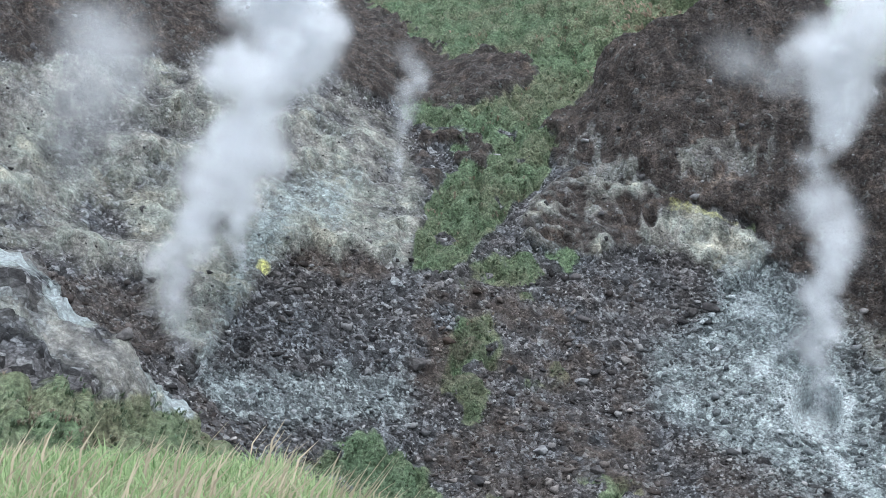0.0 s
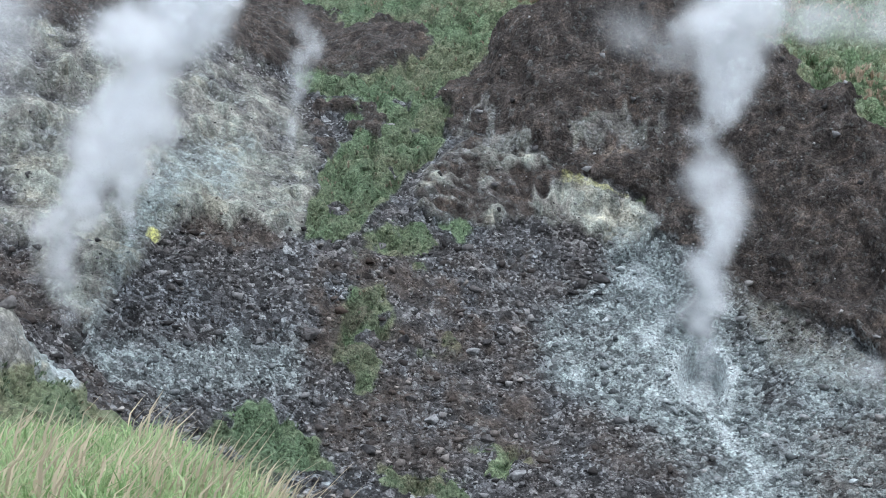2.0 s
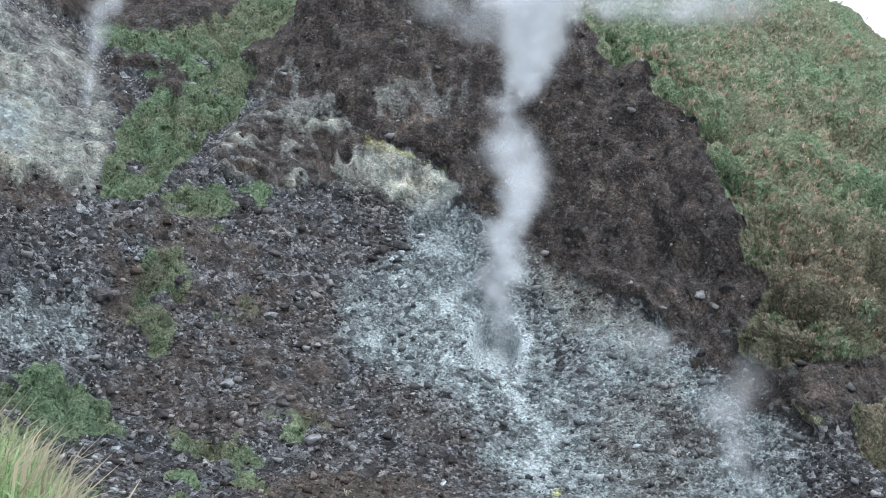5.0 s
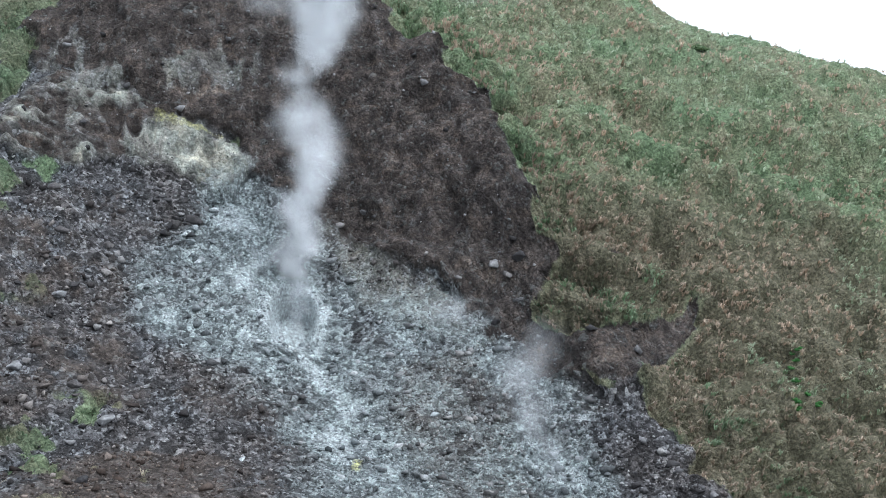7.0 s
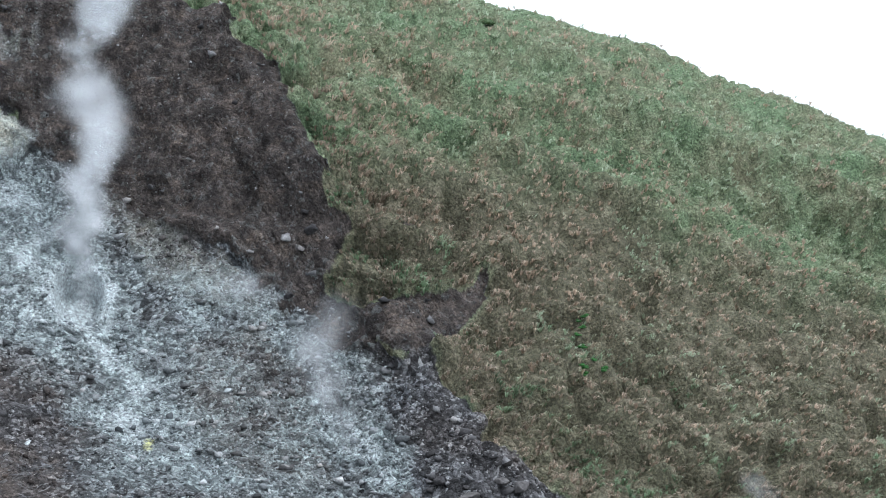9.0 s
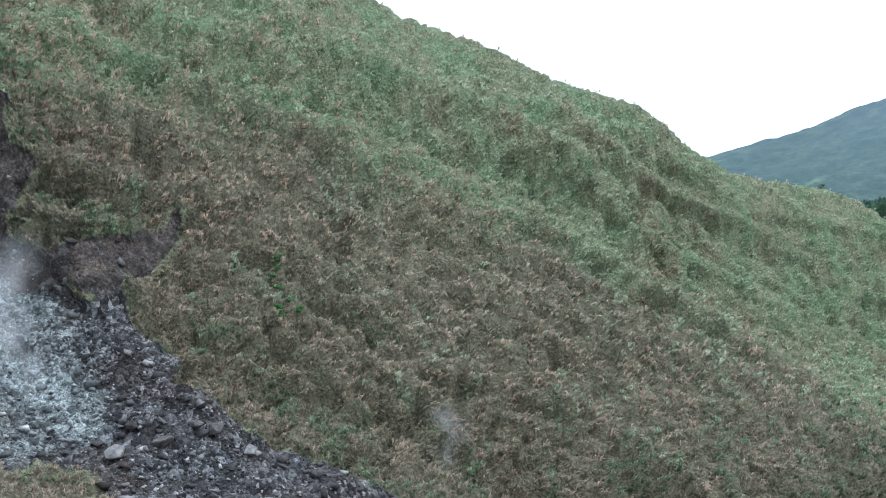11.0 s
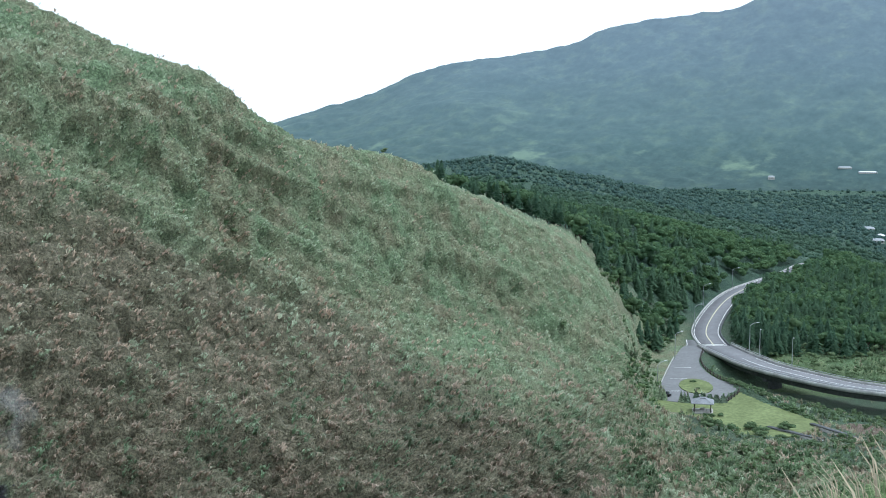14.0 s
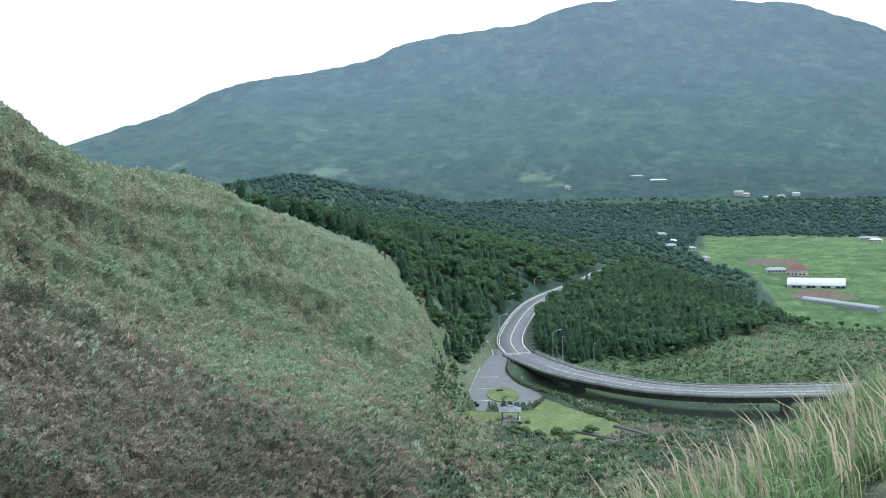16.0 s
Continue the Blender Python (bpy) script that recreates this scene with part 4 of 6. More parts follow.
def grow_hillside():
    z = LAND["zones"]
    d = LAND["d"]
    az, s = LAND["az"], LAND["s"]
    px_, py_ = LAND["p"][..., 0], LAND["p"][..., 1]
    open_ground = ~(inside(px_, py_, LAWN) | inside(px_, py_, LOT)) & ~((az > 69.5) & (d > 460)) & ((az < 66) | (d < 300) | clear_of_road(px_, py_))
    weight = step01(0.4, 0.7, z[0]) * (d > 34) * (s < 8.4) * open_ground * (0.25 + mounds(px_, py_, 2.6, 64)[0])
    weight = weight * np.where(az < 8, 0.7, 1.0)
    j, i, place, rng = scatter(52000, weight, 5)
    x, y, h = place.T
    far = np.hypot(x, y)
    dry = 0.4 + 1.7 * fbm(x, y, h, 9.0, 3, seed=101) + 0.95 * (mounds(x, y, 2.6, 64)[1] - 0.5) + 0.3 * (mounds(x, y, 1.3, 74)[1] - 0.5)
    a, sv = az[j, i], s[j, i]
    rise = np.degrees(np.arctan2(h - EYE_HEIGHT, far))
    flank = dry_side(a, rise + 1.2 * fbm(x, y, h, 9.0, 4, seed=8))
    dry = dry + 0.1 + 0.22 * step01(14, 18, a) * step01(50, 38, a) + 0.7 * fbm(x, y, h, 4.5, 3, seed=111) - 0.14 * step01(6.4, 7.4, sv) - 0.25 * step01(48, 60, a) * step01(6.0, 7.0, sv) - 0.6 * step01(9, 5, a)
    dry = np.clip(dry + 0.12 * LAND["fold"][j, i] + rng.normal(0, 0.13, len(x)), 0, 1)
    up = LAND["nrm"][j, i] * 0.45 + np.array([0, 0, 0.55])
    size = rng.uniform(0.5, 1.2, len(x)) * np.clip(far / 170.0, 0.6, 1.3)
    short = np.where(a < 8, 0.65, 1.0) * (1 - 0.35 * step01(7.5, 7.9, sv))
    # fold crests are painted lighter and hollows darker, like lit relief
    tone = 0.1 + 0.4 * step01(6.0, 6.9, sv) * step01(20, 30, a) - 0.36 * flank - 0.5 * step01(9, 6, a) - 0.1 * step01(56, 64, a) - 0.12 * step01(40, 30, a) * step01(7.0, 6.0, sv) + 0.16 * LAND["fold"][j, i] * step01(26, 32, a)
    # the shoulder's bright crest line is painted into the tone too
    tone = tone + 0.22 * np.exp(-((shoulder_rise(a) - rise - 0.2) / 0.7) ** 2) * step01(24, 30, a)
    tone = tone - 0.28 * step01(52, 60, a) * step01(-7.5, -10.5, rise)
    # clump tops painted pale and gaps dark, for shading the blades don't give
    clump = 0.65 * mounds(x, y, 2.6, 64)[0] + 0.35 * mounds(x, y, 1.3, 74)[0]
    tone = tone + 0.26 + 0.8 * (clump - 0.5) + 0.12 * step01(6.0, 7.0, sv) 
    hang = LAND["nrm"][j, i] * np.array([1.0, 1.0, 0.0])
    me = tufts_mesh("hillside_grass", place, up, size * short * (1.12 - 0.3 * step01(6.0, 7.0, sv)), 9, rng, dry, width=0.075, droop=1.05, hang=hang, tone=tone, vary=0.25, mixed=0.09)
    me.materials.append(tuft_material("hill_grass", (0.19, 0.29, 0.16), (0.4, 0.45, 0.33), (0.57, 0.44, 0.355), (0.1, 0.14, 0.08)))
    tagged(new("hillside_grass", me), "dense clumps of green and dried silvergrass over the slopes", "grass", kind="stuff")


def grow_gully():
    """Coarse grass on the valley floor, round the lawn, under the bridge and inside the bend."""
    d, az = LAND["d"], LAND["az"]
    px_, py_ = LAND["p"][..., 0], LAND["p"][..., 1]
    weight = (az > 69) * (az < 93) * (d > 225) * (d < 600) * (~inside(px_, py_, LAWN) & ~inside(px_, py_, LOT)) * clear_of_road(px_, py_)
    weight = weight * ((d < 410) | ((py_ < 84) & (px_ < 640))) * (py_ > -50) * d
    j, i, place, rng = scatter(9000, weight, 25)
    x, y, h = place.T
    dry = np.clip(0.36 + 0.14 * (d[j, i] < 330) + 1.3 * fbm(x, y, h, 14.0, 3, seed=125) + rng.normal(0, 0.12, len(x)), 0, 1)
    up = np.tile(np.array([0.0, 0.0, 1.0]), (len(x), 1))
    me = tufts_mesh("gully_grass", place, up, rng.uniform(0.8, 2.1, len(x)), 8, rng, dry, width=0.09, droop=1.0, tone=0.1 + 0.5 * fbm(x, y, h, 9.0, 3, seed=126), vary=0.35, mixed=0.09)
    me.materials.append(tuft_material("gully_grass", (0.14, 0.225, 0.11), (0.29, 0.36, 0.21), (0.44, 0.38, 0.28), (0.08, 0.125, 0.065)))
    tagged(new("gully_grass", me), "coarse green and straw grass on the valley floor", "grass", kind="stuff")


def grow_foreground():
    z, d, az = LAND["zones"], LAND["d"], LAND["az"]
    side = np.maximum(1 - step01(2, 6, az), step01(68, 72, az))
    weight = (d > 7) * (d < 33) * side * (LAND["s"] > 0.3) * (LAND["s"] < 1.6) * d
    j, i, place, rng = scatter(13000, weight, 9)
    x, y, h = place.T
    dry = np.clip(0.25 - 0.04 * (az[j, i] > 40) + 0.6 * fbm(x, y, h, 3.5, 3, seed=120) + rng.normal(0, 0.16, len(x)), 0, 1)
    up = np.tile(np.array([0.0, 0.0, 1.0]), (len(x), 1))
    tall = np.where(az[j, i] > 40, 0.5, 0.9)
    me = tufts_mesh("foreground_grass", place, up, rng.uniform(0.28, 0.85, len(x)) * tall, 10, rng, dry, width=np.repeat(np.where(az[j, i] > 40, 0.021, 0.013), 10), droop=0.9, tone=np.where(az[j, i] > 40, 0.02, 0.35))
    me.materials.append(tuft_material("near_grass", (0.165, 0.275, 0.1), (0.33, 0.42, 0.215), (0.6, 0.54, 0.4), (0.085, 0.145, 0.055)))
    tagged(new("foreground_grass", me), "long green silvergrass with straw-coloured stems at the near edge", "grass", kind="stuff")


def grow_straws():
    """Pale flowering stalks that lean over the near grass."""
    d, az = LAND["d"], LAND["az"]
    side = np.maximum(1 - step01(-2, 3, az), step01(76, 80, az))
    weight = (d > 9) * (d < 30) * side * (LAND["s"] > 0.35) * (LAND["s"] < 1.3)
    j, i, place, rng = scatter(1000, weight, 19)
    n = len(place)
    up = np.tile(np.array([0.0, 0.0, 1.0]), (n, 1))
    b = np.radians(LAND["az"][j, i])
    lean = np.where(LAND["az"][j, i] > 40, -1.0, 1.0)
    hang = np.stack([np.cos(b) * lean, -np.sin(b) * lean, 0 * b], -1)
    me = tufts_mesh("dry_stalks", place, up, rng.uniform(0.5, 1.2, n) * np.where(lean < 0, 0.6, 0.85), 3, rng, np.ones(n), width=0.016, droop=0.35, hang=hang)
    me.materials.append(tuft_material("straw", (0.5, 0.45, 0.3), (0.6, 0.55, 0.4), (0.62, 0.54, 0.38), (0.4, 0.35, 0.22)))
    tagged(new("dry_stalks", me), "straw-coloured flowering grass stalks leaning over the near slope", "grass", kind="stuff")


# ---- rocks ----
def rock_shape(rng, corners):
    """An angular broken stone: the hull of a few corners."""
    bm = bmesh.new()
    for _ in range(corners):
        d = rng.normal(size=3)
        d = d / np.linalg.norm(d) * rng.uniform(0.75, 1.1)
        bm.verts.new(d * np.array([1.0, 0.72, 0.52]))
    bmesh.ops.convex_hull(bm, input=bm.verts)
    bmesh.ops.delete(bm, geom=[v for v in bm.verts if not v.link_faces], context='VERTS')
    bmesh.ops.triangulate(bm, faces=bm.faces)
    bm.verts.index_update()
    co = np.array([v.co for v in bm.verts])
    faces = np.array([[v.index for v in f.verts] for f in bm.faces])
    bm.free()
    return co, faces


def strew_rubble():
    z, d, az, s = LAND["zones"], LAND["d"], LAND["az"], LAND["s"]
    grass, pale, dark, mineral, yellow, brown = z
    scree = (1 - step01(0.3, 0.6, grass)) * (s > 2.9) * (s < 5.05) * (d > 60)
    rise = np.degrees(np.arctan2(LAND["p"][..., 2] - EYE_HEIGHT, d))
    scree = scree * step01(0.9, 1.4, np.hypot(az - 15.4, rise + 3.9))
    for outline, much in ((OUTCROP, 0.93), (PALE_WALL, 0.85), (CLIFF, 0.8), (BOWL, 0.8)):
        scree = scree * (1 - much * patch(az, rise, outline, 0.3))
    weight = scree * (0.35 + 0.65 * (fbm(*np.moveaxis(LAND["p"], -1, 0), 8.0, 3, seed=130) > -0.15)) * (1 - 0.55 * step01(0.7, 1.0, pale))
    weight = weight + 0.10 * (1 - grass) * step01(5.0, 5.1, s) * (s < 6.0)
    count = 38000
    j, i, place, rng = scatter(count, weight, 13)
    size = 0.11 + 0.11 * rng.pareto(2.4, count)
    size = np.minimum(size, 0.95)
    shapes = [rock_shape(rng, 7 + k % 3) for k in range(14)]
    vs, fs, dust, base = [], [], [], 0
    kind = rng.integers(0, len(shapes), count)
    for k, (co, faces) in enumerate(shapes):
        m = np.where(kind == k)[0]
        t = rng.uniform(0, 2 * np.pi, len(m))
        ct, st = np.cos(t)[:, None], np.sin(t)[:, None]
        tip = rng.uniform(-0.9, 0.9, len(m))
        cp, sp = np.cos(tip)[:, None], np.sin(tip)[:, None]
        across, high = co[None, :, 1] * cp - co[None, :, 2] * sp, co[None, :, 1] * sp + co[None, :, 2] * cp
        x = co[None, :, 0] * ct - across * st
        y = co[None, :, 0] * st + across * ct
        v = np.stack([x, y, high], -1) * size[m][:, None, None]
        v = v + place[m][:, None, :] + np.array([0, 0, 0.15]) * size[m][:, None, None]
        vs.append(v.reshape(-1, 3))
        fs.append((faces[None] + (base + np.arange(len(m)) * len(co))[:, None, None]).reshape(-1, 3))
        base += len(m) * len(co)
        dm = np.stack([mineral[j[m], i[m]], brown[j[m], i[m]], np.zeros(len(m))], -1)
        dust.append(np.repeat(dm, len(co), 0))
    me = mesh_of("scree_rubble", np.vstack(vs), np.vstack(fs))
    paint(me, "dust", np.vstack(dust))
    me.materials.append(rock_material())
    tagged(new("scree_rubble", me), "loose grey broken volcanic stones covering the scree", "rubble", kind="stuff")


def boulder_mesh(name, seed, material):
    rng = np.random.default_rng(seed)
    co, faces = rock_shape(rng, 22)
    bm = bmesh.new()
    vs = [bm.verts.new(c) for c in co]
    for f in faces:
        bm.faces.new([vs[i] for i in f])
    bmesh.ops.bevel(bm, geom=list(bm.edges), offset=0.05, segments=1, affect='EDGES')
    me = bpy.data.meshes.new(name)
    bm.to_mesh(me)
    bm.free()
    me.materials.append(material)
    return me


BOULDERS = [  # bearing, rise, half width: the large ones that stand out
    (-1.0, -2.2, 1.6), (2.9, -2.4, 1.25), (5.8, -3.0, 0.9), (4.0, -5.8, 1.2), (10.5, -0.1, 1.3), (11.3, 0.1, 1.5), (10.0, -0.4, 0.9),
    (11.5, -1.6, 0.7), (-7.1, 1.8, 0.8), (-6.2, 1.0, 0.9), (-6.9, -0.1, 0.8), (6.4, -6.6, 0.9), (2.0, 1.6, 0.9), (3.2, -4.9, 0.8),
    (24.2, -1.7, 1.1), (25.1, -1.4, 1.4), (24.7, -2.2, 0.8), (-14.4, -1.0, 0.9), (-3.0, -1.1, 0.7), (1.3, -7.0, 1.0), (7.7, -8.1, 1.1),
    (33.0, -12.1, 0.9), (33.7, -12.3, 1.2), (35.2, -13.2, 1.0), (36.6, -13.9, 0.8), (38.1, -14.2, 0.9), (29.6, -13.1, 1.3), (28.9, -12.7, 0.9), (31.6, -12.8, 1.3), (30.4, -12.0, 0.9), (0.2, -0.6, 0.6), (17.2, -3.5, 0.7),
]


def place_boulders():
    stone = boulder_material()
    chalky = boulder_material(True)
    kinds = [boulder_mesh("boulder", 500 + k, stone) for k in range(8)]
    pale_kinds = [boulder_mesh("boulder", 520 + k, chalky) for k in range(6)]
    rng = random.Random(77)
    spots = [(surface_towards(b, r, 60.0), w) for b, r, w in BOULDERS]
    # the heap of fresh blocks above the main vent, and strewn blocks on the scree
    for _ in range(46):
        spots.append((surface_towards(rng.gauss(10.9, 0.75), rng.gauss(0.15, 0.4), 60.0), rng.uniform(0.3, 0.7)))
    z = LAND["zones"]
    weight = (1 - step01(0.3, 0.6, z[0])) * (1 - 0.9 * step01(0.2, 0.5, np.maximum(z[1], z[3]))) * (LAND["s"] > 3.2) * (LAND["s"] < 5.0) * (LAND["az"] < 42)
    j, i, places, r2 = scatter(90, weight, 41)
    spots += [(Vector(p), w) for p, w in zip(places, 0.42 + 0.28 * r2.pareto(3.0, 90).clip(0, 1.6))]
    for n, (spot, w) in enumerate(spots):
        if spot is None:
            continue
        here = int(np.argmin(((LAND["p"][150:330, ::3] - np.array(spot)) ** 2).sum(-1)))
        crust = LAND["zones"][3][150:330, ::3].ravel()[here]
        ob = new("boulder", pale_kinds[n % 6] if crust > 0.35 else kinds[n % 8])
        ob.matrix_world = Matrix.Translation(spot + Vector((0, 0, 0.1 * w))) @ pose(0, 0, 0, rng.uniform(-25, 25), rng.uniform(-25, 25), rng.uniform(0, 360)) @ Matrix.Diagonal((w, w, w, 1))
        label = "pale crusted block of stone beside the vent" if crust > 0.35 else "large dark weathered boulder on the scree" if w > 0.8 else "grey angular block of stone on the scree"
        tagged(ob, label, "boulder", group="boulders on the scree")


# ---- steam ----
STEAM = steam_material()


def plume(name, label, base, course, flakes, seed):
    """A drifting column of steam: soft flakes of mist gathered in billows along a line of (offset right, offset up, half width, thickness), from a base point."""
    rng = np.random.default_rng(seed)
    b = math.atan2(base.x, base.y)
    right, away = np.array([math.cos(b), -math.sin(b), 0]), np.array([math.sin(b), math.cos(b), 0])
    c = np.array(course, float)
    t = np.concatenate([[0], np.cumsum(np.hypot(*np.diff(c[:, :2], axis=0).T))])
    def at(u, col):
        return np.interp(u, t, c[:, col])
    # large billows follow one another up the column, small ones sit on their flanks
    big_t, u = [], 0.0
    while u < t[-1]:
        big_t.append(u)
        u += 0.42 * float(at(u, 2)) * rng.uniform(0.7, 1.3)
    big_t = np.array(big_t)
    r0 = at(big_t, 2)
    off = rng.normal(0, 0.26, (len(r0), 2)) * r0[:, None]
    big = np.outer(at(big_t, 0) + off[:, 0], right) + np.outer(off[:, 1], away)
    big[:, 2] += at(big_t, 1)
    rb = r0 * rng.uniform(0.5, 0.8, len(r0))
    kids = 7
    way = rng.normal(size=(len(r0) * kids, 3))
    way /= np.linalg.norm(way, axis=1)[:, None]
    small = np.repeat(big, kids, 0) + way * np.repeat(rb, kids)[:, None] * rng.uniform(0.7, 1.0, (len(way), 1))
    rs = np.repeat(rb, kids) * rng.uniform(0.25, 0.5, len(way))
    centre, rad = np.vstack([big, small]), np.concatenate([rb, rs])
    along_t = np.concatenate([big_t, np.repeat(big_t, kids)])
    share = np.concatenate([rb ** 2 * 1.6, rs ** 2])
    pick = rng.choice(len(rad), flakes, p=share / share.sum())
    way = rng.normal(size=(flakes, 3))
    way /= np.linalg.norm(way, axis=1)[:, None]
    place = centre[pick] + way * (rad[pick] * rng.random(flakes) ** 0.5 * 0.85)[:, None]
    place[:, 2] = np.maximum(place[:, 2], -0.3)
    sz = np.maximum(rad[pick] * rng.uniform(0.55, 0.9, flakes), 0.24 * at(along_t[pick], 2))
    room = float((np.diff(t) * (c[1:, 2] + c[:-1, 2])).sum())
    flakes = int(min(flakes, 50 * room / (np.pi * 0.8 * (sz ** 2).mean())))
    pick, place, sz = pick[:flakes], place[:flakes], sz[:flakes]
    face = away + 0.55 * rng.normal(size=(flakes, 3))
    u = np.cross(face, rng.normal(size=(flakes, 3)))
    u /= np.linalg.norm(u, axis=1)[:, None]
    v = np.cross(face, u)
    v /= np.linalg.norm(v, axis=1)[:, None]
    ring = 8
    disc = np.array([(math.cos(k * math.tau / ring), math.sin(k * math.tau / ring)) for k in range(ring)])
    spread = place[:, None] + (u * sz[:, None])[:, None] * disc[None, :, :1] + (v * sz[:, None])[:, None] * disc[None, :, 1:]
    me = mesh_of(name, (spread + np.array(base)).reshape(-1, 3), np.arange(flakes * ring).reshape(-1, ring))
    uv = me.uv_layers.new(name="UVMap")
    uv.data.foreach_set("uv", np.tile((disc * 1.08).astype(np.float32).ravel(), flakes))
    # thickness: the share of light stopped on a way through the column
    span = float((np.diff(t) * (c[1:, 2] * c[1:, 3] + c[:-1, 2] * c[:-1, 3])).sum())
    cover = (np.pi * sz ** 2 * 0.8 * 0.27 * at(along_t[pick], 3)).sum()
    dense = np.clip(1.3 * span / cover * at(along_t[pick], 3) * rng.uniform(0.7, 1.3, flakes), 0, 0.9)
    paint(me, "dense", np.repeat(dense, ring)[:, None] * np.ones(3))
    me.materials.append(STEAM)
    return tagged(new(name, me), label, "steam", kind="stuff")


def raise_steam():
    scene.cycles.transparent_max_bounces = 160
    main = surface_towards(15.75, -4.7, 60)
    plume("steam_plume", "tall white steam column rising from the main vent", main, [(0, -0.5, 1.3, 0.5), (-0.2, 4.5, 2.3, 1.2), (-0.7, 8.5, 3.4, 1.3), (0.4, 11.5, 3.0, 1.4), (0.0, 14, 4.0, 1.3), (1.6, 18.0, 2.9, 1.4), (0.6, 21.5, 4.9, 0.75), (2.2, 24.5, 5.2, 0.7), (0.0, 28, 3.8, 0.75), (1.4, 32, 4.2, 1.3), (1.8, 36, 5.4, 1.2), (4, 42, 5.6, 0.9), (7, 47, 6.4, 0.4)], 3400, 1)
    drift = Vector(main) + Vector((6.0, -1.0, 40.0))
    plume("steam_plume", "faint steam drifting off over the grassy rim", drift, [(0, 0, 4, 0.3), (7, 2, 5, 0.3), (15, 1, 6, 0.2), (24, 3, 6, 0.1)], 700, 7)
    aside = Vector(main) + Vector((-3.0, -1.0, 37.0))
    plume("steam_plume", "thin steam spreading before the dark cliff", aside, [(0, 0, 3.0, 0.12), (-3, 2, 4.0, 0.14), (-7, 4, 4.6, 0.12), (-12, 6, 5.0, 0.05)], 800, 9)
    veil = surface_towards(-15.5, 5.5, 100)
    plume("steam_plume", "thin steam veil in front of the pale wall", veil, [(-3, -6, 5.0, 0.15), (1.5, 4, 7.0, 0.22), (3, 12, 8.0, 0.28), (5, 19, 8, 0.2)], 1200, 8)
    left = surface_towards(-11.1, -1.9, 100)
    plume("steam_plume", "billowing white steam from the gully below the pale wall", left, [(0, -0.5, 1.5, 0.7), (-0.3, 5.5, 3.0, 1.2), (0.2, 10, 3.4, 1.4), (1.3, 13.5, 4.6, 1.7), (2.6, 17.5, 5.6, 1.6), (5.0, 20.5, 6.4, 1.4), (6.2, 24, 5.8, 1.4), (7.4, 27.5, 6.0, 1.8), (9.0, 31, 7.0, 2.2), (10.4, 34.5, 6.8, 2.6), (10.4, 38, 6.4, 2.8), (10.6, 43, 6.4, 2.6)], 3600, 2)
    side = surface_towards(-8.4, 1.9, 100)
    plume("steam_plume", "thin steam drifting over the sulphur patch", side, [(0, 0, 1.0, 0.4), (-0.6, 4, 1.6, 0.7), (0.2, 9, 2.2, 0.6), (-0.3, 14, 2.8, 0.3)], 700, 3)
    wisp = surface_towards(-1.8, 4.6, 100)
    plume("steam_plume", "thin wisp of steam beside the grassy tongue", wisp, [(0, 0, 0.8, 0.1), (0.0, 5, 1.4, 0.26), (0.1, 9, 1.7, 0.22), (1.5, 14, 2.6, 0.2), (2.5, 19, 3.0, 0.08)], 800, 4)
    low = surface_towards(26.6, -10.6, 60)
    plume("steam_plume", "faint steam over the lower mineral streak", low, [(0.6, -0.5, 1.6, 0.14), (-0.9, 4, 2.6, 0.2), (-2.4, 8, 3.2, 0.18), (-2.6, 13, 3.4, 0.1)], 900, 5)
    haze = surface_towards(20.5, -4.2, 60)
    plume("steam_plume", "faint steam hanging over the warm scree", haze, [(0, 0, 2.0, 0.08), (2.5, 1.0, 3.2, 0.16), (6, 0.0, 3.2, 0.16), (9, -1.5, 2.6, 0.08)], 500, 12)
    last = surface_towards(43.6, -14.0, 60)
    plume("steam_plume", "faint low steam at the foot of the grassy slope", last, [(0, -0.5, 1.4, 0.06), (0.6, 3, 2.4, 0.1), (0.2, 6, 2.4, 0.05)], 300, 6)


grow_hillside()
grow_gully()
grow_foreground()
grow_straws()
strew_rubble()
place_boulders()
raise_steam()


# ---- valley: road, bridge, clearing ----
def part(name, bm_or_mesh, material, parent, label=""):
    """One mesh object under a thing or a part."""
    me = bm_or_mesh
    if isinstance(me, bmesh.types.BMesh):
        me = bpy.data.meshes.new(name)
        bm_or_mesh.to_mesh(me)
        bm_or_mesh.free()
    if material is not None and not me.materials:
        me.materials.append(material)
    ob = new(name, me)
    ob.parent = parent
    if label:
        tagged(ob, label)
    return ob


def thing(name, place, turn=0.0):
    ob = new(name)
    ob.empty_display_size = 0.5
    ob.matrix_world = pose(*place, 0, 0, turn)
    return ob


def box(size, centre=(0, 0, 0), bevel=0.0, bm=None):
    own = bm is None
    bm = bm or bmesh.new()
    made = bmesh.ops.create_cube(bm, size=1.0, matrix=Matrix.Translation(centre) @ Matrix.Diagonal((*size, 1)))
    if bevel:
        edges = {e for v in made["verts"] for e in v.link_edges}
        bmesh.ops.bevel(bm, geom=list(edges), offset=bevel, segments=1, affect='EDGES')
    return bm


def tube(radius, a, b, sides=8, top=None, bm=None):
    bm = bm or bmesh.new()
    a, b = Vector(a), Vector(b)
    m = Matrix.Translation((a + b) / 2) @ (b - a).to_track_quat('Z', 'Y').to_matrix().to_4x4()
    bmesh.ops.create_cone(bm, cap_ends=True, segments=sides, radius1=radius, radius2=radius if top is None else top, depth=(b - a).length, matrix=m)
    return bm


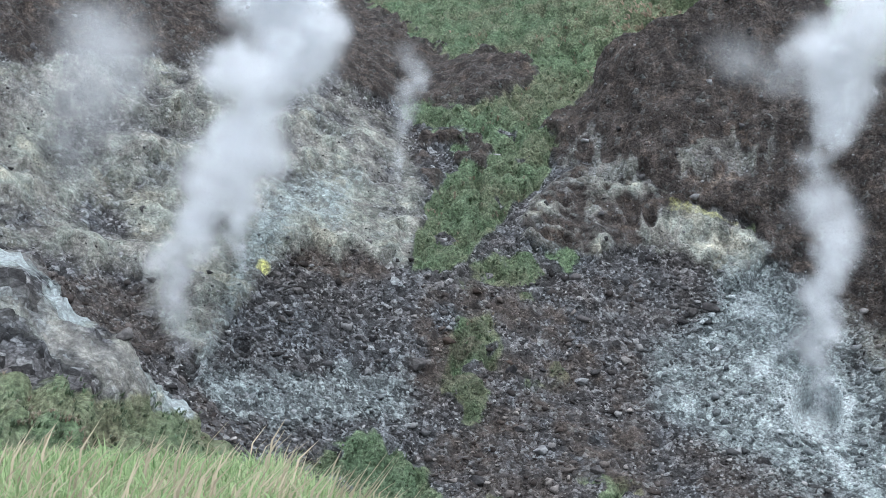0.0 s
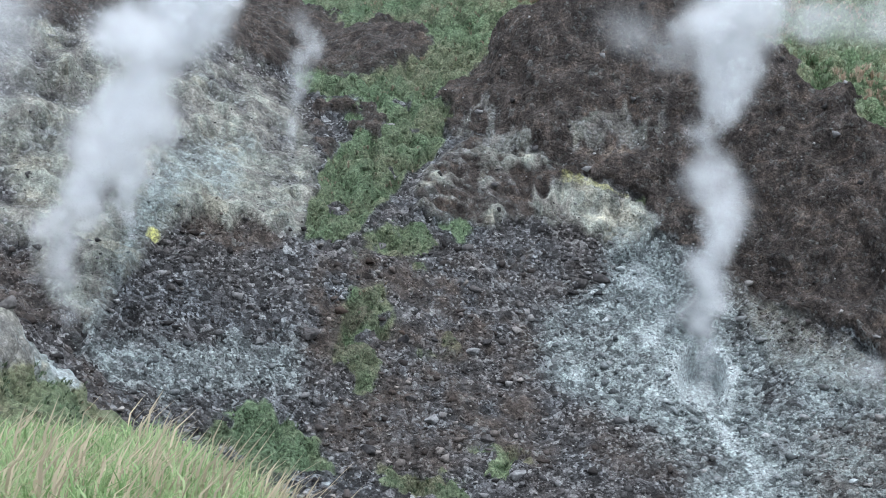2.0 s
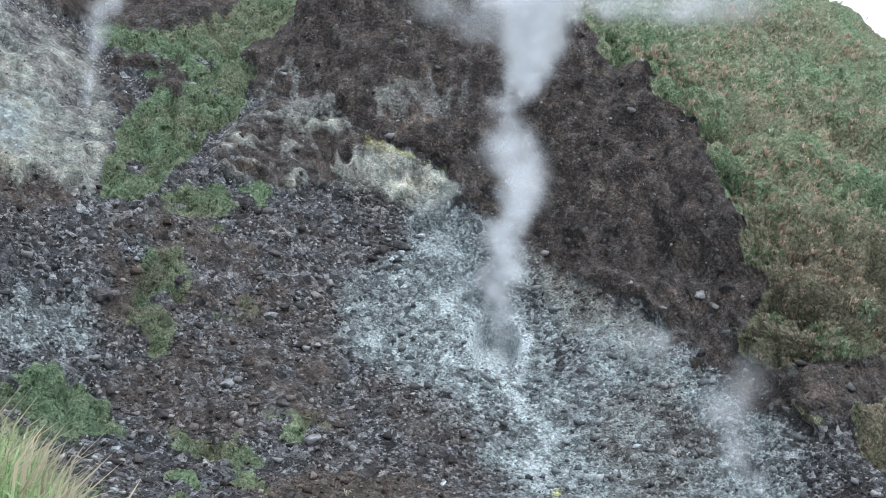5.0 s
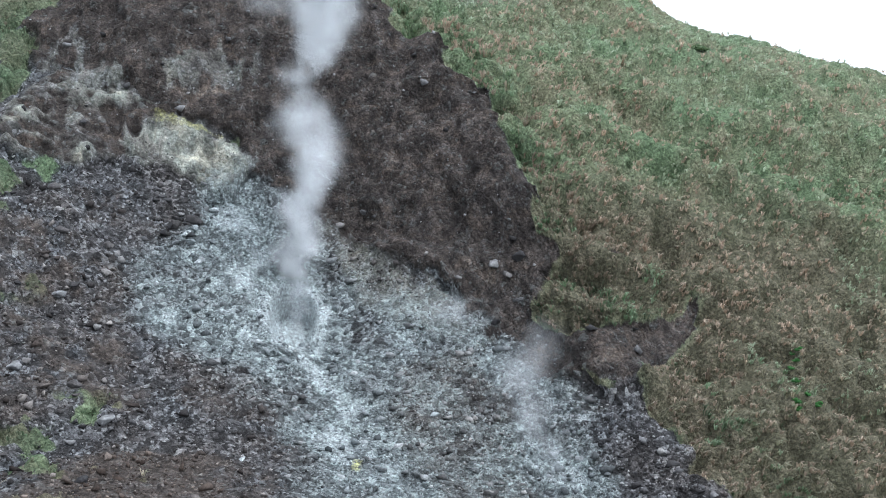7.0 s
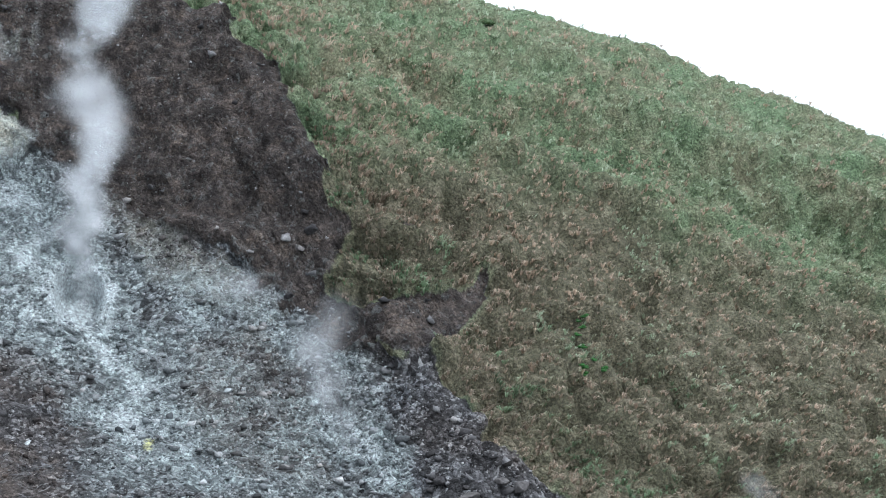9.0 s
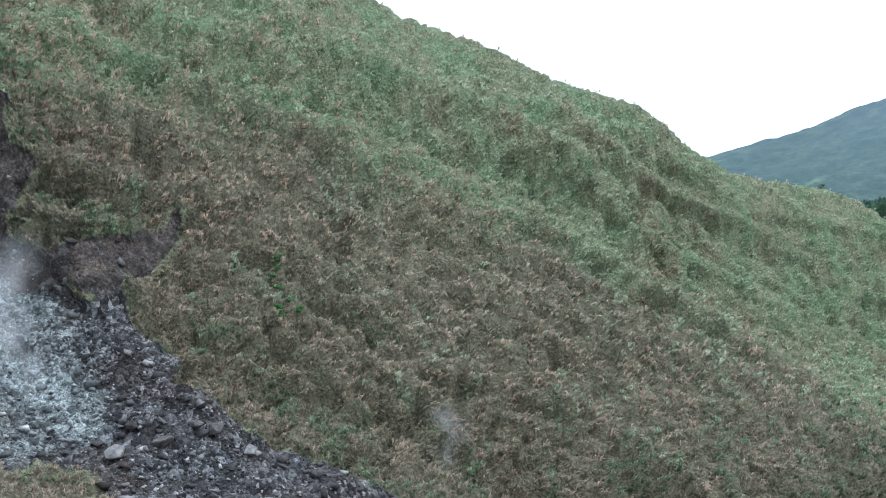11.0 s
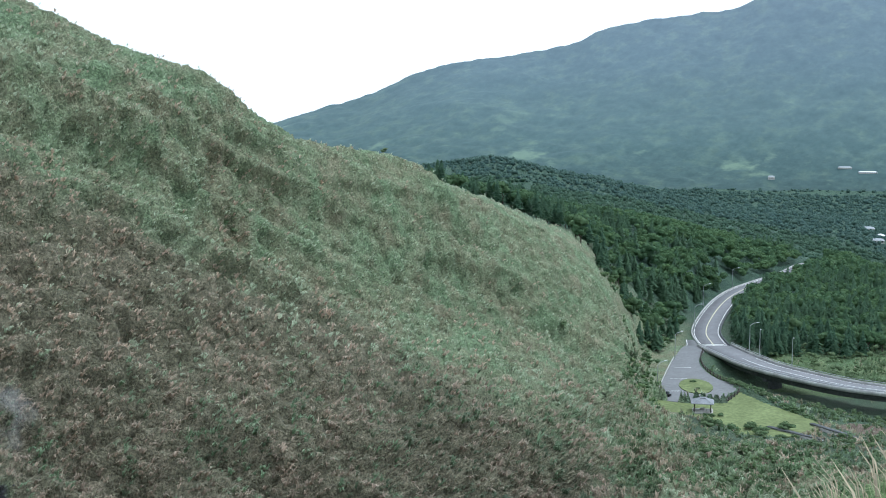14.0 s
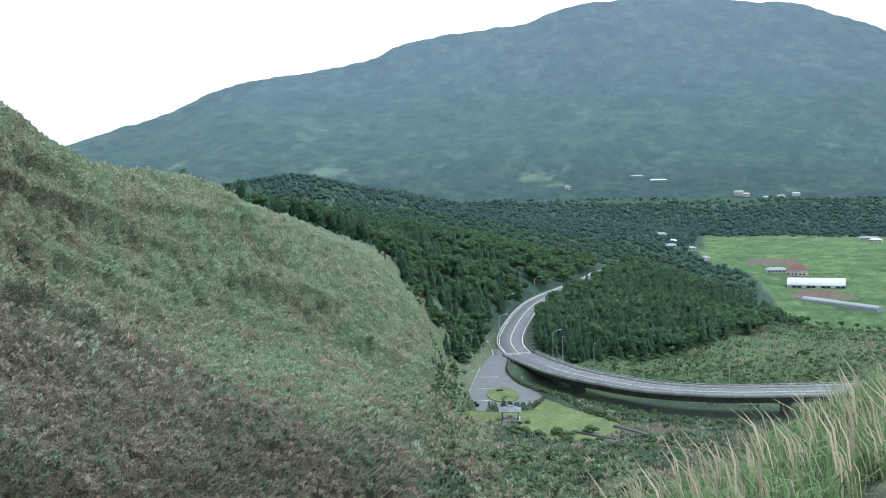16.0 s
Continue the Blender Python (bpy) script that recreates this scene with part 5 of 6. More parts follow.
def ribbon(name, line, left, right, top, bottom):
    """A solid band along a plan line, between two offsets to its right (metres) and two heights."""
    p = np.asarray(line)
    t = np.gradient(p, axis=0)
    t /= np.linalg.norm(t, axis=1)[:, None]
    n = np.stack([t[:, 1], -t[:, 0]], -1)
    top = np.broadcast_to(top, len(p))
    bottom = np.broadcast_to(bottom, len(p))
    ring = np.stack([np.column_stack([p + n * left, top]), np.column_stack([p + n * right, top]), np.column_stack([p + n * right, bottom]), np.column_stack([p + n * left, bottom])], 1)
    k = len(p)
    idx = np.arange(k * 4).reshape(k, 4)
    quads = [np.stack([idx[:-1, c], idx[:-1, (c + 1) % 4], idx[1:, (c + 1) % 4], idx[1:, c]], -1) for c in range(4)]
    quads.append(idx[[0]][:, ::-1])
    quads.append(idx[[-1]])
    return mesh_of(name, ring.reshape(-1, 3), np.vstack(quads))


def slab(name, outline, top, bottom):
    bm = bmesh.new()
    f = bm.faces.new([bm.verts.new((x, y, bottom)) for x, y in outline])
    up = bmesh.ops.extrude_face_region(bm, geom=[f])
    for v in up["geom"]:
        if isinstance(v, bmesh.types.BMVert):
            v.co.z = top
    bmesh.ops.recalc_face_normals(bm, faces=bm.faces)
    me = bpy.data.meshes.new(name)
    bm.to_mesh(me)
    bm.free()
    return me


ASPHALT = plain("asphalt", (0.17, 0.17, 0.18), 0.9, 0.6, 0.18)
PALE_ASPHALT = plain("worn_asphalt", (0.165, 0.167, 0.172), 0.9, 0.9, 0.15)
CONCRETE = plain("weathered_concrete", (0.36, 0.36, 0.35), 0.85, 0.8, 0.25)
# much darker tone for girder, piers, one kerb, copings and culvert
DARK_CONCRETE = plain("dark_concrete", (0.09, 0.095, 0.1), 0.9, 0.8, 0.3)
LINE_PAINT = plain("road_paint", (0.8, 0.8, 0.78), 0.6, 0.3, 0.12)
YELLOW_PAINT = plain("yellow_road_paint", (0.65, 0.6, 0.4), 0.6, 0.3, 0.12)
GREY_METAL = plain("galvanised_steel", (0.42, 0.44, 0.45), 0.5, 0.2, 0.12, metal=0.6)
DARK_WOOD = plain("dark_posts", (0.06, 0.05, 0.045), 0.85, 0.2, 0.3)
ROOF_GREY = plain("grey_roof_tiles", (0.22, 0.23, 0.25), 0.7, 0.4, 0.25)
TURF_LAWN = plain("mown_lawn", (0.15, 0.18, 0.08), 0.95, 1.1, 0.28, spec=0.1)
STONE_PALE = plain("pale_stone", (0.4, 0.39, 0.37), 0.85, 0.3, 0.2)
WHITE_SHEET = plain("white_sheet_roof", (0.62, 0.64, 0.65), 0.5, 2.0, 0.06)
GREY_SHEET = plain("grey_sheet_roof", (0.3, 0.32, 0.34), 0.5, 2.0, 0.12)
RED_ROOF = plain("red_roof", (0.17, 0.07, 0.065), 0.7, 0.6, 0.25)
PLASTER = plain("pale_plaster", (0.5, 0.48, 0.45), 0.85, 1.0, 0.2)
DARK_GLASS = plain("dark_window", (0.03, 0.035, 0.04), 0.15, 1.0, 0.1, spec=0.6)
BLACK_PAINT = plain("black_car_paint", (0.02, 0.02, 0.022), 0.3, 0.5, 0.1, spec=0.5)
RUBBER = plain("rubber", (0.02, 0.02, 0.02), 0.8, 0.2, 0.1)


def build_roads():
    line = resample(ROAD, 4)
    road = part("road", ribbon("road", line, -4.6, 4.6, 0.25, -2.0), ASPHALT, None)
    tagged(road, "grey two-lane mountain road curving through the forest", "road", kind="structure")
    for a, b, mat in ((-4.25, -4.05, LINE_PAINT), (4.05, 4.25, LINE_PAINT), (-0.14, 0.14, YELLOW_PAINT)):
        part("lane_line", ribbon("lane_line", line, a, b, 0.262, 0.24), mat, road)
    part("kerb", ribbon("kerb", line, -5.2, -4.8, 0.7, -1.0), DARK_CONCRETE, road)
    part("kerb", ribbon("kerb", line, 4.75, 5.1, 0.7, -1.0), CONCRETE, road)
    branch = resample(BRANCH, 3)
    b = part("branch_road", ribbon("branch_road", branch, -3.3, 3.3, 0.17, -1.5), PALE_ASPHALT, None)
    tagged(b, "narrow grey side road leading to the parking loop", "road", kind="structure")
    part("lane_line", ribbon("lane_line", branch, 3.0, 3.2, 0.185, 0.15), LINE_PAINT, b)
    lot = part("parking_lot", slab("parking_lot", resample(LOT, 4, True), 0.2, -1.0), PALE_ASPHALT, None)
    tagged(lot, "pale grey asphalt parking loop beside the lawn", "parking lot", kind="structure")
    part("kerb", ribbon("kerb", resample([(351, 121.7), (381, 129.4), (406, 135.3)], 3), -0.1, 0.12, 0.34, -0.5), CONCRETE, lot)
    for k in range(3):
        part("bay_line", ribbon("bay_line", np.array([(356 + 17 * k, 121 + 4.3 * k), (358.2 + 17 * k, 116.5 + 4.3 * k)]), -0.1, 0.1, 0.215, 0.19), LINE_PAINT, lot)
    # hatched area where the side road meets the bridge
    for k in range(5):
        x, y = 433.5 - 1.6 * k, 131.0 - 1.0 * k
        part("crossing_bar", ribbon("crossing_bar", np.array([(x - 1.6, y + 3.2), (x + 1.8, y - 3.4)]), -0.22, 0.22, 0.292, 0.25), LINE_PAINT, road)
    isle = [(366 + 9.5 * math.cos(t), 115.2 + 5.0 * math.sin(t) + 0.32 * 9.5 * math.cos(t)) for t in np.arange(0, 6.28, 0.3)]
    island = part("planted_island", slab("planted_island", isle, 0.42, 0.0), TURF_LAWN, None)
    tagged(island, "oval grassed island inside the parking loop", "island", kind="structure")
    lawn = part("lawn", slab("lawn", resample(LAWN, 4, True), 0.12, -1.5), TURF_LAWN, None)
    tagged(lawn, "mown yellow-green lawn at the foot of the hill", "lawn", kind="structure")


def build_bridge():
    line = resample(BRIDGE, 3)
    k = len(line)
    rise = np.interp(np.arange(k), [0, 6, k * 0.5, k - 1], [0.27, 0.8, 2.2, 2.4])
    bridge = thing("road_bridge", (0, 0, 0))
    tagged(bridge, "long curved grey concrete road bridge with dark underside", "bridge")
    deck = part("deck", ribbon("deck", line, -5.6, 5.6, rise, rise - 0.5), ASPHALT, bridge)
    for a, b in ((-4.4, -4.25), (4.25, 4.4), (-0.08, 0.08)):
        part("lane_line", ribbon("lane_line", line[8:], a, b, rise[8:] + 0.014, rise[8:] - 0.01), LINE_PAINT, deck)
    part("girder", ribbon("girder", line, -4.2, 4.2, rise - 0.5, rise - 2.3), DARK_CONCRETE, bridge)
    for a, b in ((-6.0, -5.6), (5.6, 6.0)):
        wall = part("parapet", ribbon("parapet", line, a, b, rise + 0.6, rise - 0.5), CONCRETE, bridge)
        mid = (a + b) / 2
        part("handrail", ribbon("handrail", line, mid - 0.08, mid + 0.08, rise + 1.05, rise + 0.93), GREY_METAL, wall)
        post = mesh_of("rail_post", [(x, y, z) for z in (0, 0.45) for x, y in ((-.08, -.08), (.08, -.08), (.08, .08), (-.08, .08))], [(0, 1, 5, 4), (1, 2, 6, 5), (2, 3, 7, 6), (3, 0, 4, 7)])
        post.materials.append(GREY_METAL)
        t = np.gradient(line, axis=0)
        t /= np.linalg.norm(t, axis=1)[:, None]
        for i in range(0, k, 2):
            p = new("rail_post", post)
            p.parent = wall
            p.location = (line[i, 0] + t[i, 1] * mid, line[i, 1] - t[i, 0] * mid, rise[i] + 0.55)
    for i in (int(k * 0.2), int(k * 0.5), int(k * 0.8)):
        x, y = line[i]
        way = math.degrees(math.atan2(*(line[i + 1] - line[i])[::-1]))
        pier = part("pier", box((1.8, 4.2, 14), (0, 0, -7), 0.15), DARK_CONCRETE, bridge)
        pier.matrix_basis = pose(x, y, rise[i] - 2.4, 0, 0, way)
        cap = part("pier_cap", box((2.2, 8.0, 1.0), (0, 0, -0.45), 0.15), DARK_CONCRETE, pier)


def street_lamp(place, turn):
    lamp = thing("street_lamp", place, turn)
    part("base", tube(0.2, (0, 0, 0), (0, 0, 0.5), 8), GREY_METAL, lamp)
    part("pole", tube(0.12, (0, 0, 0.3), (0, 0, 8.0), 8, 0.08), GREY_METAL, lamp)
    arm = tube(0.07, (0, 0, 7.9), (1.0, 0, 8.6), 6)
    tube(0.07, (1.0, 0, 8.6), (2.2, 0, 8.9), 6, bm=arm)
    part("arm", arm, GREY_METAL, lamp)
    part("lantern", box((0.9, 0.32, 0.16), (2.5, 0, 8.92), 0.05), WHITE_SHEET, lamp, "pale flat lamp head")
    return tagged(lamp, "tall grey street lamp with curved arm beside the road", "street lamp", group="street lamps")


def build_lamps():
    first = street_lamp((403.0, 133.9, 0), -40)
    for x, y, z, turn in ((353.5, 122.3, 0, -40), (461.5, 146.3, 0.2, -60), (517, 160.5, 0.2, -70), (424.9, 116.2, 1.2, -60), (400.8, 96.6, 1.9, 200), (413.3, 109.8, 1.6, 200), (386.5, 53.4, 2.2, 180), (575, 165.5, 0.2, -80)):
        copy_thing(first, pose(x, y, z, 0, 0, turn))


def build_fence():
    fence = thing("wooden_fence", (0, 0, 0))
    tagged(fence, "dark post-and-rail fence round the parking loop", "fence")
    line = resample([(420, 130.2), (405.2, 126.2), (391.2, 120.3), (379, 112), (373.7, 105.6), (364, 102.2), (350.1, 101.6)], 2.6)
    post = mesh_of("post", [(x, y, z) for z in (0, 1.15) for x, y in ((-.13, -.13), (.13, -.13), (.13, .13), (-.13, .13))], [(0, 1, 5, 4), (1, 2, 6, 5), (2, 3, 7, 6), (3, 0, 4, 7), (4, 5, 6, 7)])
    post.materials.append(DARK_WOOD)
    for x, y in line:
        p = new("post", post)
        p.parent = fence
        p.location = (x, y, 0.1)
    for h in (0.55, 1.0):
        part("rail", ribbon("rail", line, -0.06, 0.06, h + 0.12, h), DARK_WOOD, fence)


def build_pavilion():
    pav = thing("pavilion", (336.5, 104.0, 0.12), 17)
    tagged(pav, "small open rest pavilion with a grey hipped roof on the lawn", "pavilion")
    part("floor", box((5.4, 5.4, 0.3), (0, 0, 0.15), 0.03), STONE_PALE, pav)
    for x in (-2.1, 2.1):
        for y in (-2.1, 2.1):
            part("post", box((0.26, 0.26, 2.5), (x, y, 1.5), 0.02), DARK_WOOD, pav)
    bm = bmesh.new()
    low = [bm.verts.new((x, y, 2.7)) for x, y in ((-2.9, -2.9), (2.9, -2.9), (2.9, 2.9), (-2.9, 2.9))]
    under = [bm.verts.new((x, y, 2.55)) for x, y in ((-2.9, -2.9), (2.9, -2.9), (2.9, 2.9), (-2.9, 2.9))]
    top = [bm.verts.new((x, y, 3.7)) for x, y in ((-0.7, -0.7), (0.7, -0.7), (0.7, 0.7), (-0.7, 0.7))]
    for k in range(4):
        bm.faces.new((low[k], low[(k + 1) % 4], top[(k + 1) % 4], top[k]))
        bm.faces.new((under[(k + 1) % 4], under[k], low[k], low[(k + 1) % 4]))
    bm.faces.new(top)
    bm.faces.new(under[::-1])
    roof = part("roof", bm, ROOF_GREY, pav)
    part("ridge_cap", box((1.6, 1.6, 0.15), (0, 0, 3.76), 0.05), ROOF_GREY, roof)
    part("table", box((1.2, 1.2, 0.75), (0, 0, 0.68), 0.1), STONE_PALE, pav, "pale stone table")
    for x, y, w, d in ((0, 2.2, 3.6, 0.4), (-2.2, 0, 0.4, 3.6), (0, -2.2, 3.6, 0.4)):
        part("bench", box((w, d, 0.45), (x, y, 0.53), 0.04), STONE_PALE, pav)


def build_car():
    car = thing("car", (349.5, 119.0, 0.2), 105)
    tagged(car, "small black car parked at the edge of the loop", "car")
    body = box((4.1, 1.7, 0.62), (0, 0, 0.62), 0.14)
    part("body", body, BLACK_PAINT, car)
    bm = bmesh.new()
    vs = [bm.verts.new(v) for v in ((-1.5, -.75, .9), (1.1, -.75, .9), (1.1, .75, .9), (-1.5, .75, .9), (-1.0, -.62, 1.45), (.4, -.62, 1.45), (.4, .62, 1.45), (-1.0, .62, 1.45))]
    for f in ((0, 1, 5, 4), (1, 2, 6, 5), (2, 3, 7, 6), (3, 0, 4, 7), (4, 5, 6, 7)):
        bm.faces.new([vs[i] for i in f])
    part("cabin", bm, DARK_GLASS, car)
    for x in (-1.3, 1.3):
        for y in (-0.8, 0.8):
            part("wheel", tube(0.31, (x, y - 0.1, 0.31), (x, y + 0.1, 0.31), 12), RUBBER, car)


def build_stream_works():
    for name, label, a, b, h in (("concrete_weir", "low grey concrete wall across the stream", (327.5, 84.5), (320.8, 69.5), 0.9), ("concrete_weir", "long grey concrete channel wall in the gully", (335.5, 75.5), (325.9, 62.5), 1.0), ("concrete_weir", "dark concrete culvert edge among shrubs", (291.2, 80.0), (289.7, 72.0), 2.0)):
        z = ground_height(*a) - 0.6
        me = ribbon("wall", np.array([a, b], float), -0.5, 0.5, z + h, z - 1.5)
        w = thing(name, (0, 0, 0))
        part("wall", me, DARK_CONCRETE if h > 1.8 else CONCRETE, w)
        part("coping", ribbon("coping", np.array([a, b], float), -0.7, 0.7, z + h + 0.22, z + h), DARK_CONCRETE, w)
        tagged(w, label, "wall")


def ground_height(x, y):
    """Height of the built ground under a place."""
    b = math.degrees(math.atan2(x, y))
    i = int(round((b + 23.0) / 0.14))
    col = LAND["p"][:, i]
    d = np.hypot(col[:, 0], col[:, 1])
    return float(np.interp(math.hypot(x, y), d, col[:, 2]))


# ---- trees ----
def conifer_arrays(seed):
    """A unit-high conifer: trunk and a crown of drooping sprays in uneven tiers."""
    rng = np.random.default_rng(seed)
    v, f = [], []
    for tier in range(11):
        z = 0.16 + 0.8 * tier / 10.5
        r = (0.33 - 0.04 * rng.random()) * (1.05 - z) ** 0.75
        for k in range(10 if tier < 7 else 7):
            t = 2 * np.pi * (k + rng.random() * 0.8) / 10 + tier
            L = r * rng.uniform(0.7, 1.2)
            o, s = np.array([np.cos(t), np.sin(t), 0]), np.array([-np.sin(t), np.cos(t), 0])
            w = L * 0.3
            b = len(v)
            v += [np.array([0, 0, z + 0.05]), o * L * 0.6 + s * w + [0, 0, z - 0.005], o * L + [0, 0, z - 0.06 * rng.random() - 0.03], o * L * 0.6 - s * w + [0, 0, z - 0.005]]
            f += [(b, b + 1, b + 2), (b, b + 2, b + 3)]
    b = len(v)
    ring = 8
    v += [np.array([0.15 * np.cos(a) * (0.8 + 0.4 * rng.random()), 0.15 * np.sin(a), 0.12]) for a in np.arange(ring) * 2 * np.pi / ring] + [np.array([0, 0, 0.97])]
    f += [(b + k, b + (k + 1) % ring, b + ring) for k in range(ring)]
    trunk = tube(0.02, (0, 0, -0.05), (0, 0, 0.5), 6, 0.012)
    return np.array(v), np.array(f), trunk


def broadleaf_arrays(seed, lobe_count=7, leaves=22):
    """A unit-high broadleaved tree: forked trunk and lobes covered with leaf clumps."""
    rng = np.random.default_rng(seed)
    v, f = [], []
    lobes = [(np.array([rng.normal(0, 0.17), rng.normal(0, 0.17), rng.uniform(0.5, 0.8)]), rng.uniform(0.16, 0.25)) for _ in range(lobe_count)]
    for c, r in lobes:
        for _ in range(leaves):
            d = rng.normal(size=3)
            d[2] = abs(d[2]) * 0.9 - 0.25
            d /= np.linalg.norm(d)
            p = c + d * r * rng.uniform(0.85, 1.15) * np.array([1, 1, 0.8])
            u = np.cross(d, rng.normal(size=3))
            u /= np.linalg.norm(u)
            w = np.cross(d, u)
            a = r * rng.uniform(0.25, 0.42)
            b = len(v)
            v += [p + u * a, p + w * a + d * a * 0.4, p - u * a, p - w * a + d * a * 0.3]
            f += [(b, b + 1, b + 2), (b, b + 2, b + 3)]
        bm = bmesh.new()
        bmesh.ops.create_icosphere(bm, subdivisions=1, radius=1.0)
        b = len(v)
        v += [c + np.array(q.co) * r * 0.88 * np.array([1, 1, 0.8]) * rng.uniform(0.85, 1.1) for q in bm.verts]
        f += [tuple(b + q.index for q in face.verts) for face in bm.faces]
        bm.free()
    trunk = tube(0.035, (0, 0, -0.05), (0.01, 0, 0.35), 7, 0.022)
    for c, r in lobes[:4]:
        tube(0.02, (0.01, 0, 0.32), tuple(c), 5, 0.008, bm=trunk)
    return np.array(v), np.array(f), trunk


def forest_stuff(name, label, kinds, places, heights, material, rng):
    vs, fs, base = [], [], 0
    which = rng.integers(0, len(kinds), len(places))
    for k, (v, f, _) in enumerate(kinds):
        m = np.where(which == k)[0]
        if not len(m):
            continue
        t = rng.uniform(0, 2 * np.pi, len(m))
        c, s = np.cos(t)[:, None], np.sin(t)[:, None]
        fat = rng.uniform(0.85, 1.25, len(m))[:, None]
        x, y = (v[None, :, 0] * c - v[None, :, 1] * s) * fat, (v[None, :, 0] * s + v[None, :, 1] * c) * fat
        q = np.stack([x, y, np.broadcast_to(v[None, :, 2], x.shape)], -1) * heights[m][:, None, None] + places[m][:, None, :]
        vs.append(q.reshape(-1, 3))
        fs.append((f[None] + (base + np.arange(len(m)) * len(v))[:, None, None]).reshape(-1, 3))
        base += len(m) * len(v)
    me = mesh_of(name, np.vstack(vs), np.vstack(fs))
    me.materials.append(material)
    return tagged(new(name, me), label, "forest", kind="stuff")


CONIFER_LEAF = leaf_material("conifer_needles", (0.052, 0.108, 0.07), (0.09, 0.16, 0.094), (0.1, 0.165, 0.09))
BROAD_LEAF = leaf_material("broad_leaves", (0.062, 0.122, 0.062), (0.11, 0.182, 0.086), (0.145, 0.205, 0.098))
SHRUB_LEAF = leaf_material("shrub_leaves", (0.085, 0.145, 0.07), (0.165, 0.235, 0.122), (0.2, 0.245, 0.14))
# distance haze is mixed into both far leaf colours, bluer in the second
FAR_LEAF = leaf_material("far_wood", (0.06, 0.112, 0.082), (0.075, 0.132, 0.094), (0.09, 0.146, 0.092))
HAZE_TINTED_LEAF = leaf_material("haze_tinted_wood", (0.07, 0.124, 0.114), (0.08, 0.137, 0.122), (0.094, 0.15, 0.118))
BARK = plain("bark", (0.09, 0.07, 0.055), 0.9, 0.3, 0.3)


def tree_thing(name, label, arrays, leaf):
    v, f, trunk = arrays
    root = thing(name, (0, 0, 0))
    crown = mesh_of("crown", v, f)
    crown.materials.append(leaf)
    part("trunk", trunk, BARK, root)
    part("crown", crown, leaf, root)
    return tagged(root, label, "tree", group="trees by the road")


def plant_forest():
    rng = np.random.default_rng(202)
    cone_kinds = [conifer_arrays(k) for k in range(5)]
    leaf_kinds = [broadleaf_arrays(40 + k) for k in range(4)]
    def stand(count, b0, b1, d0, d1):
        b, d = np.radians(rng.uniform(b0, b1, count)), np.sqrt(rng.uniform(d0 ** 2, d1 ** 2, count))
        x, y = d * np.sin(b), d * np.cos(b)
        return x[clear_of_road(x, y)], y[clear_of_road(x, y)]
    def on_ground(x, y):
        return np.array([(a, b, ground_height(a, b) - 0.2) for a, b in zip(x, y)])
    # left of the road: the wooded slope behind the spur
    shrub_kinds = [broadleaf_arrays(80 + k, 3, 12) for k in range(4)]
    far_kinds = [broadleaf_arrays(90 + k, 1, 7) for k in range(5)]
    x, y = stand(2100, 60, 76.5, 425, 760)
    left = y > np.interp(x, [432, 485, 530, 567, 603, 671, 760], [130, 148, 156, 160, 158, 156, 150])
    x, y = x[left], y[left]
    # right of the road: the wood inside the bend
    x2, y2 = stand(3000, 74, 88, 428, 760)
    keep = (y2 < np.interp(x2, [432, 485, 530, 567, 603, 671, 760], [130, 148, 156, 160, 158, 156, 150])) & (y2 > np.interp(x2, [420, 440, 520, 640, 760], [112, 84, 62, 58, 60]))
    x2, y2 = x2[keep], y2[keep]
    xs, ys = np.concatenate([x, x2]), np.concatenate([y, y2])
    patch = fbm(xs, ys, xs * 0, 60.0, 3, seed=160)
    d = np.hypot(xs, ys)
    conifer = (patch + rng.normal(0, 0.16, len(xs)) < np.where(np.arange(len(xs)) < len(x), 0.1, 0.06) - 0.45 * step01(600, 680, d))
    order = np.argsort(d)
    pc = on_ground(xs[order][conifer[order]], ys[order][conifer[order]])
    pb = on_ground(xs[order][~conifer[order]], ys[order][~conifer[order]])
    for places, kinds, leaf, name, label, lo, hi, take in ((pc, cone_kinds, CONIFER_LEAF, "conifer_tree", "tall dark green conifer in the wood by the road", 6.2, 10.2, 170), (pb, leaf_kinds, BROAD_LEAF, "broadleaf_tree", "bright green broadleaved tree at the wood's edge", 5.0, 8.0, 90)):
        firsts = []
        for n, p in enumerate(places[:take]):
            h = rng.uniform(lo, hi)
            m = Matrix.Translation(p) @ Matrix.Rotation(rng.uniform(0, 6.28), 4, 'Z') @ Matrix.Diagonal((h, h, h, 1))
            if n < len(kinds):
                root = tree_thing(name, label, kinds[n], leaf)
                root.matrix_world = m
                firsts.append(root)
            else:
                src = firsts[n % len(kinds)]
                ob = copy_thing(src, Matrix.Identity(4))
                ob.matrix_basis = m
        rest = places[take:]
        forest_stuff("forest", "closed wood of dark conifers and green trees along the road", kinds, rest, rng.uniform(lo, hi, len(rest)), leaf, rng)
    # low shrubs: under the bridge, round the lawn, inside the bend
    b, d = np.radians(rng.uniform(72.5, 93, 2300)), rng.uniform(200, 440, 2300)
    x, y = d * np.sin(b), d * np.cos(b)
    ok = clear_of_road(x, y) & (y > -40) & ((x > 395) | (x < 335) | (y < 92))
    ok &= (fbm(x, y, x * 0, 24.0, 3, seed=168) > -0.05) | (rng.random(len(x)) < 0.15)
    p = on_ground(x[ok], y[ok])
    forest_stuff("shrubs", "low green shrubs in the gully and round the lawn", shrub_kinds, p, rng.uniform(1.0, 2.8, len(p)), SHRUB_LEAF, rng)
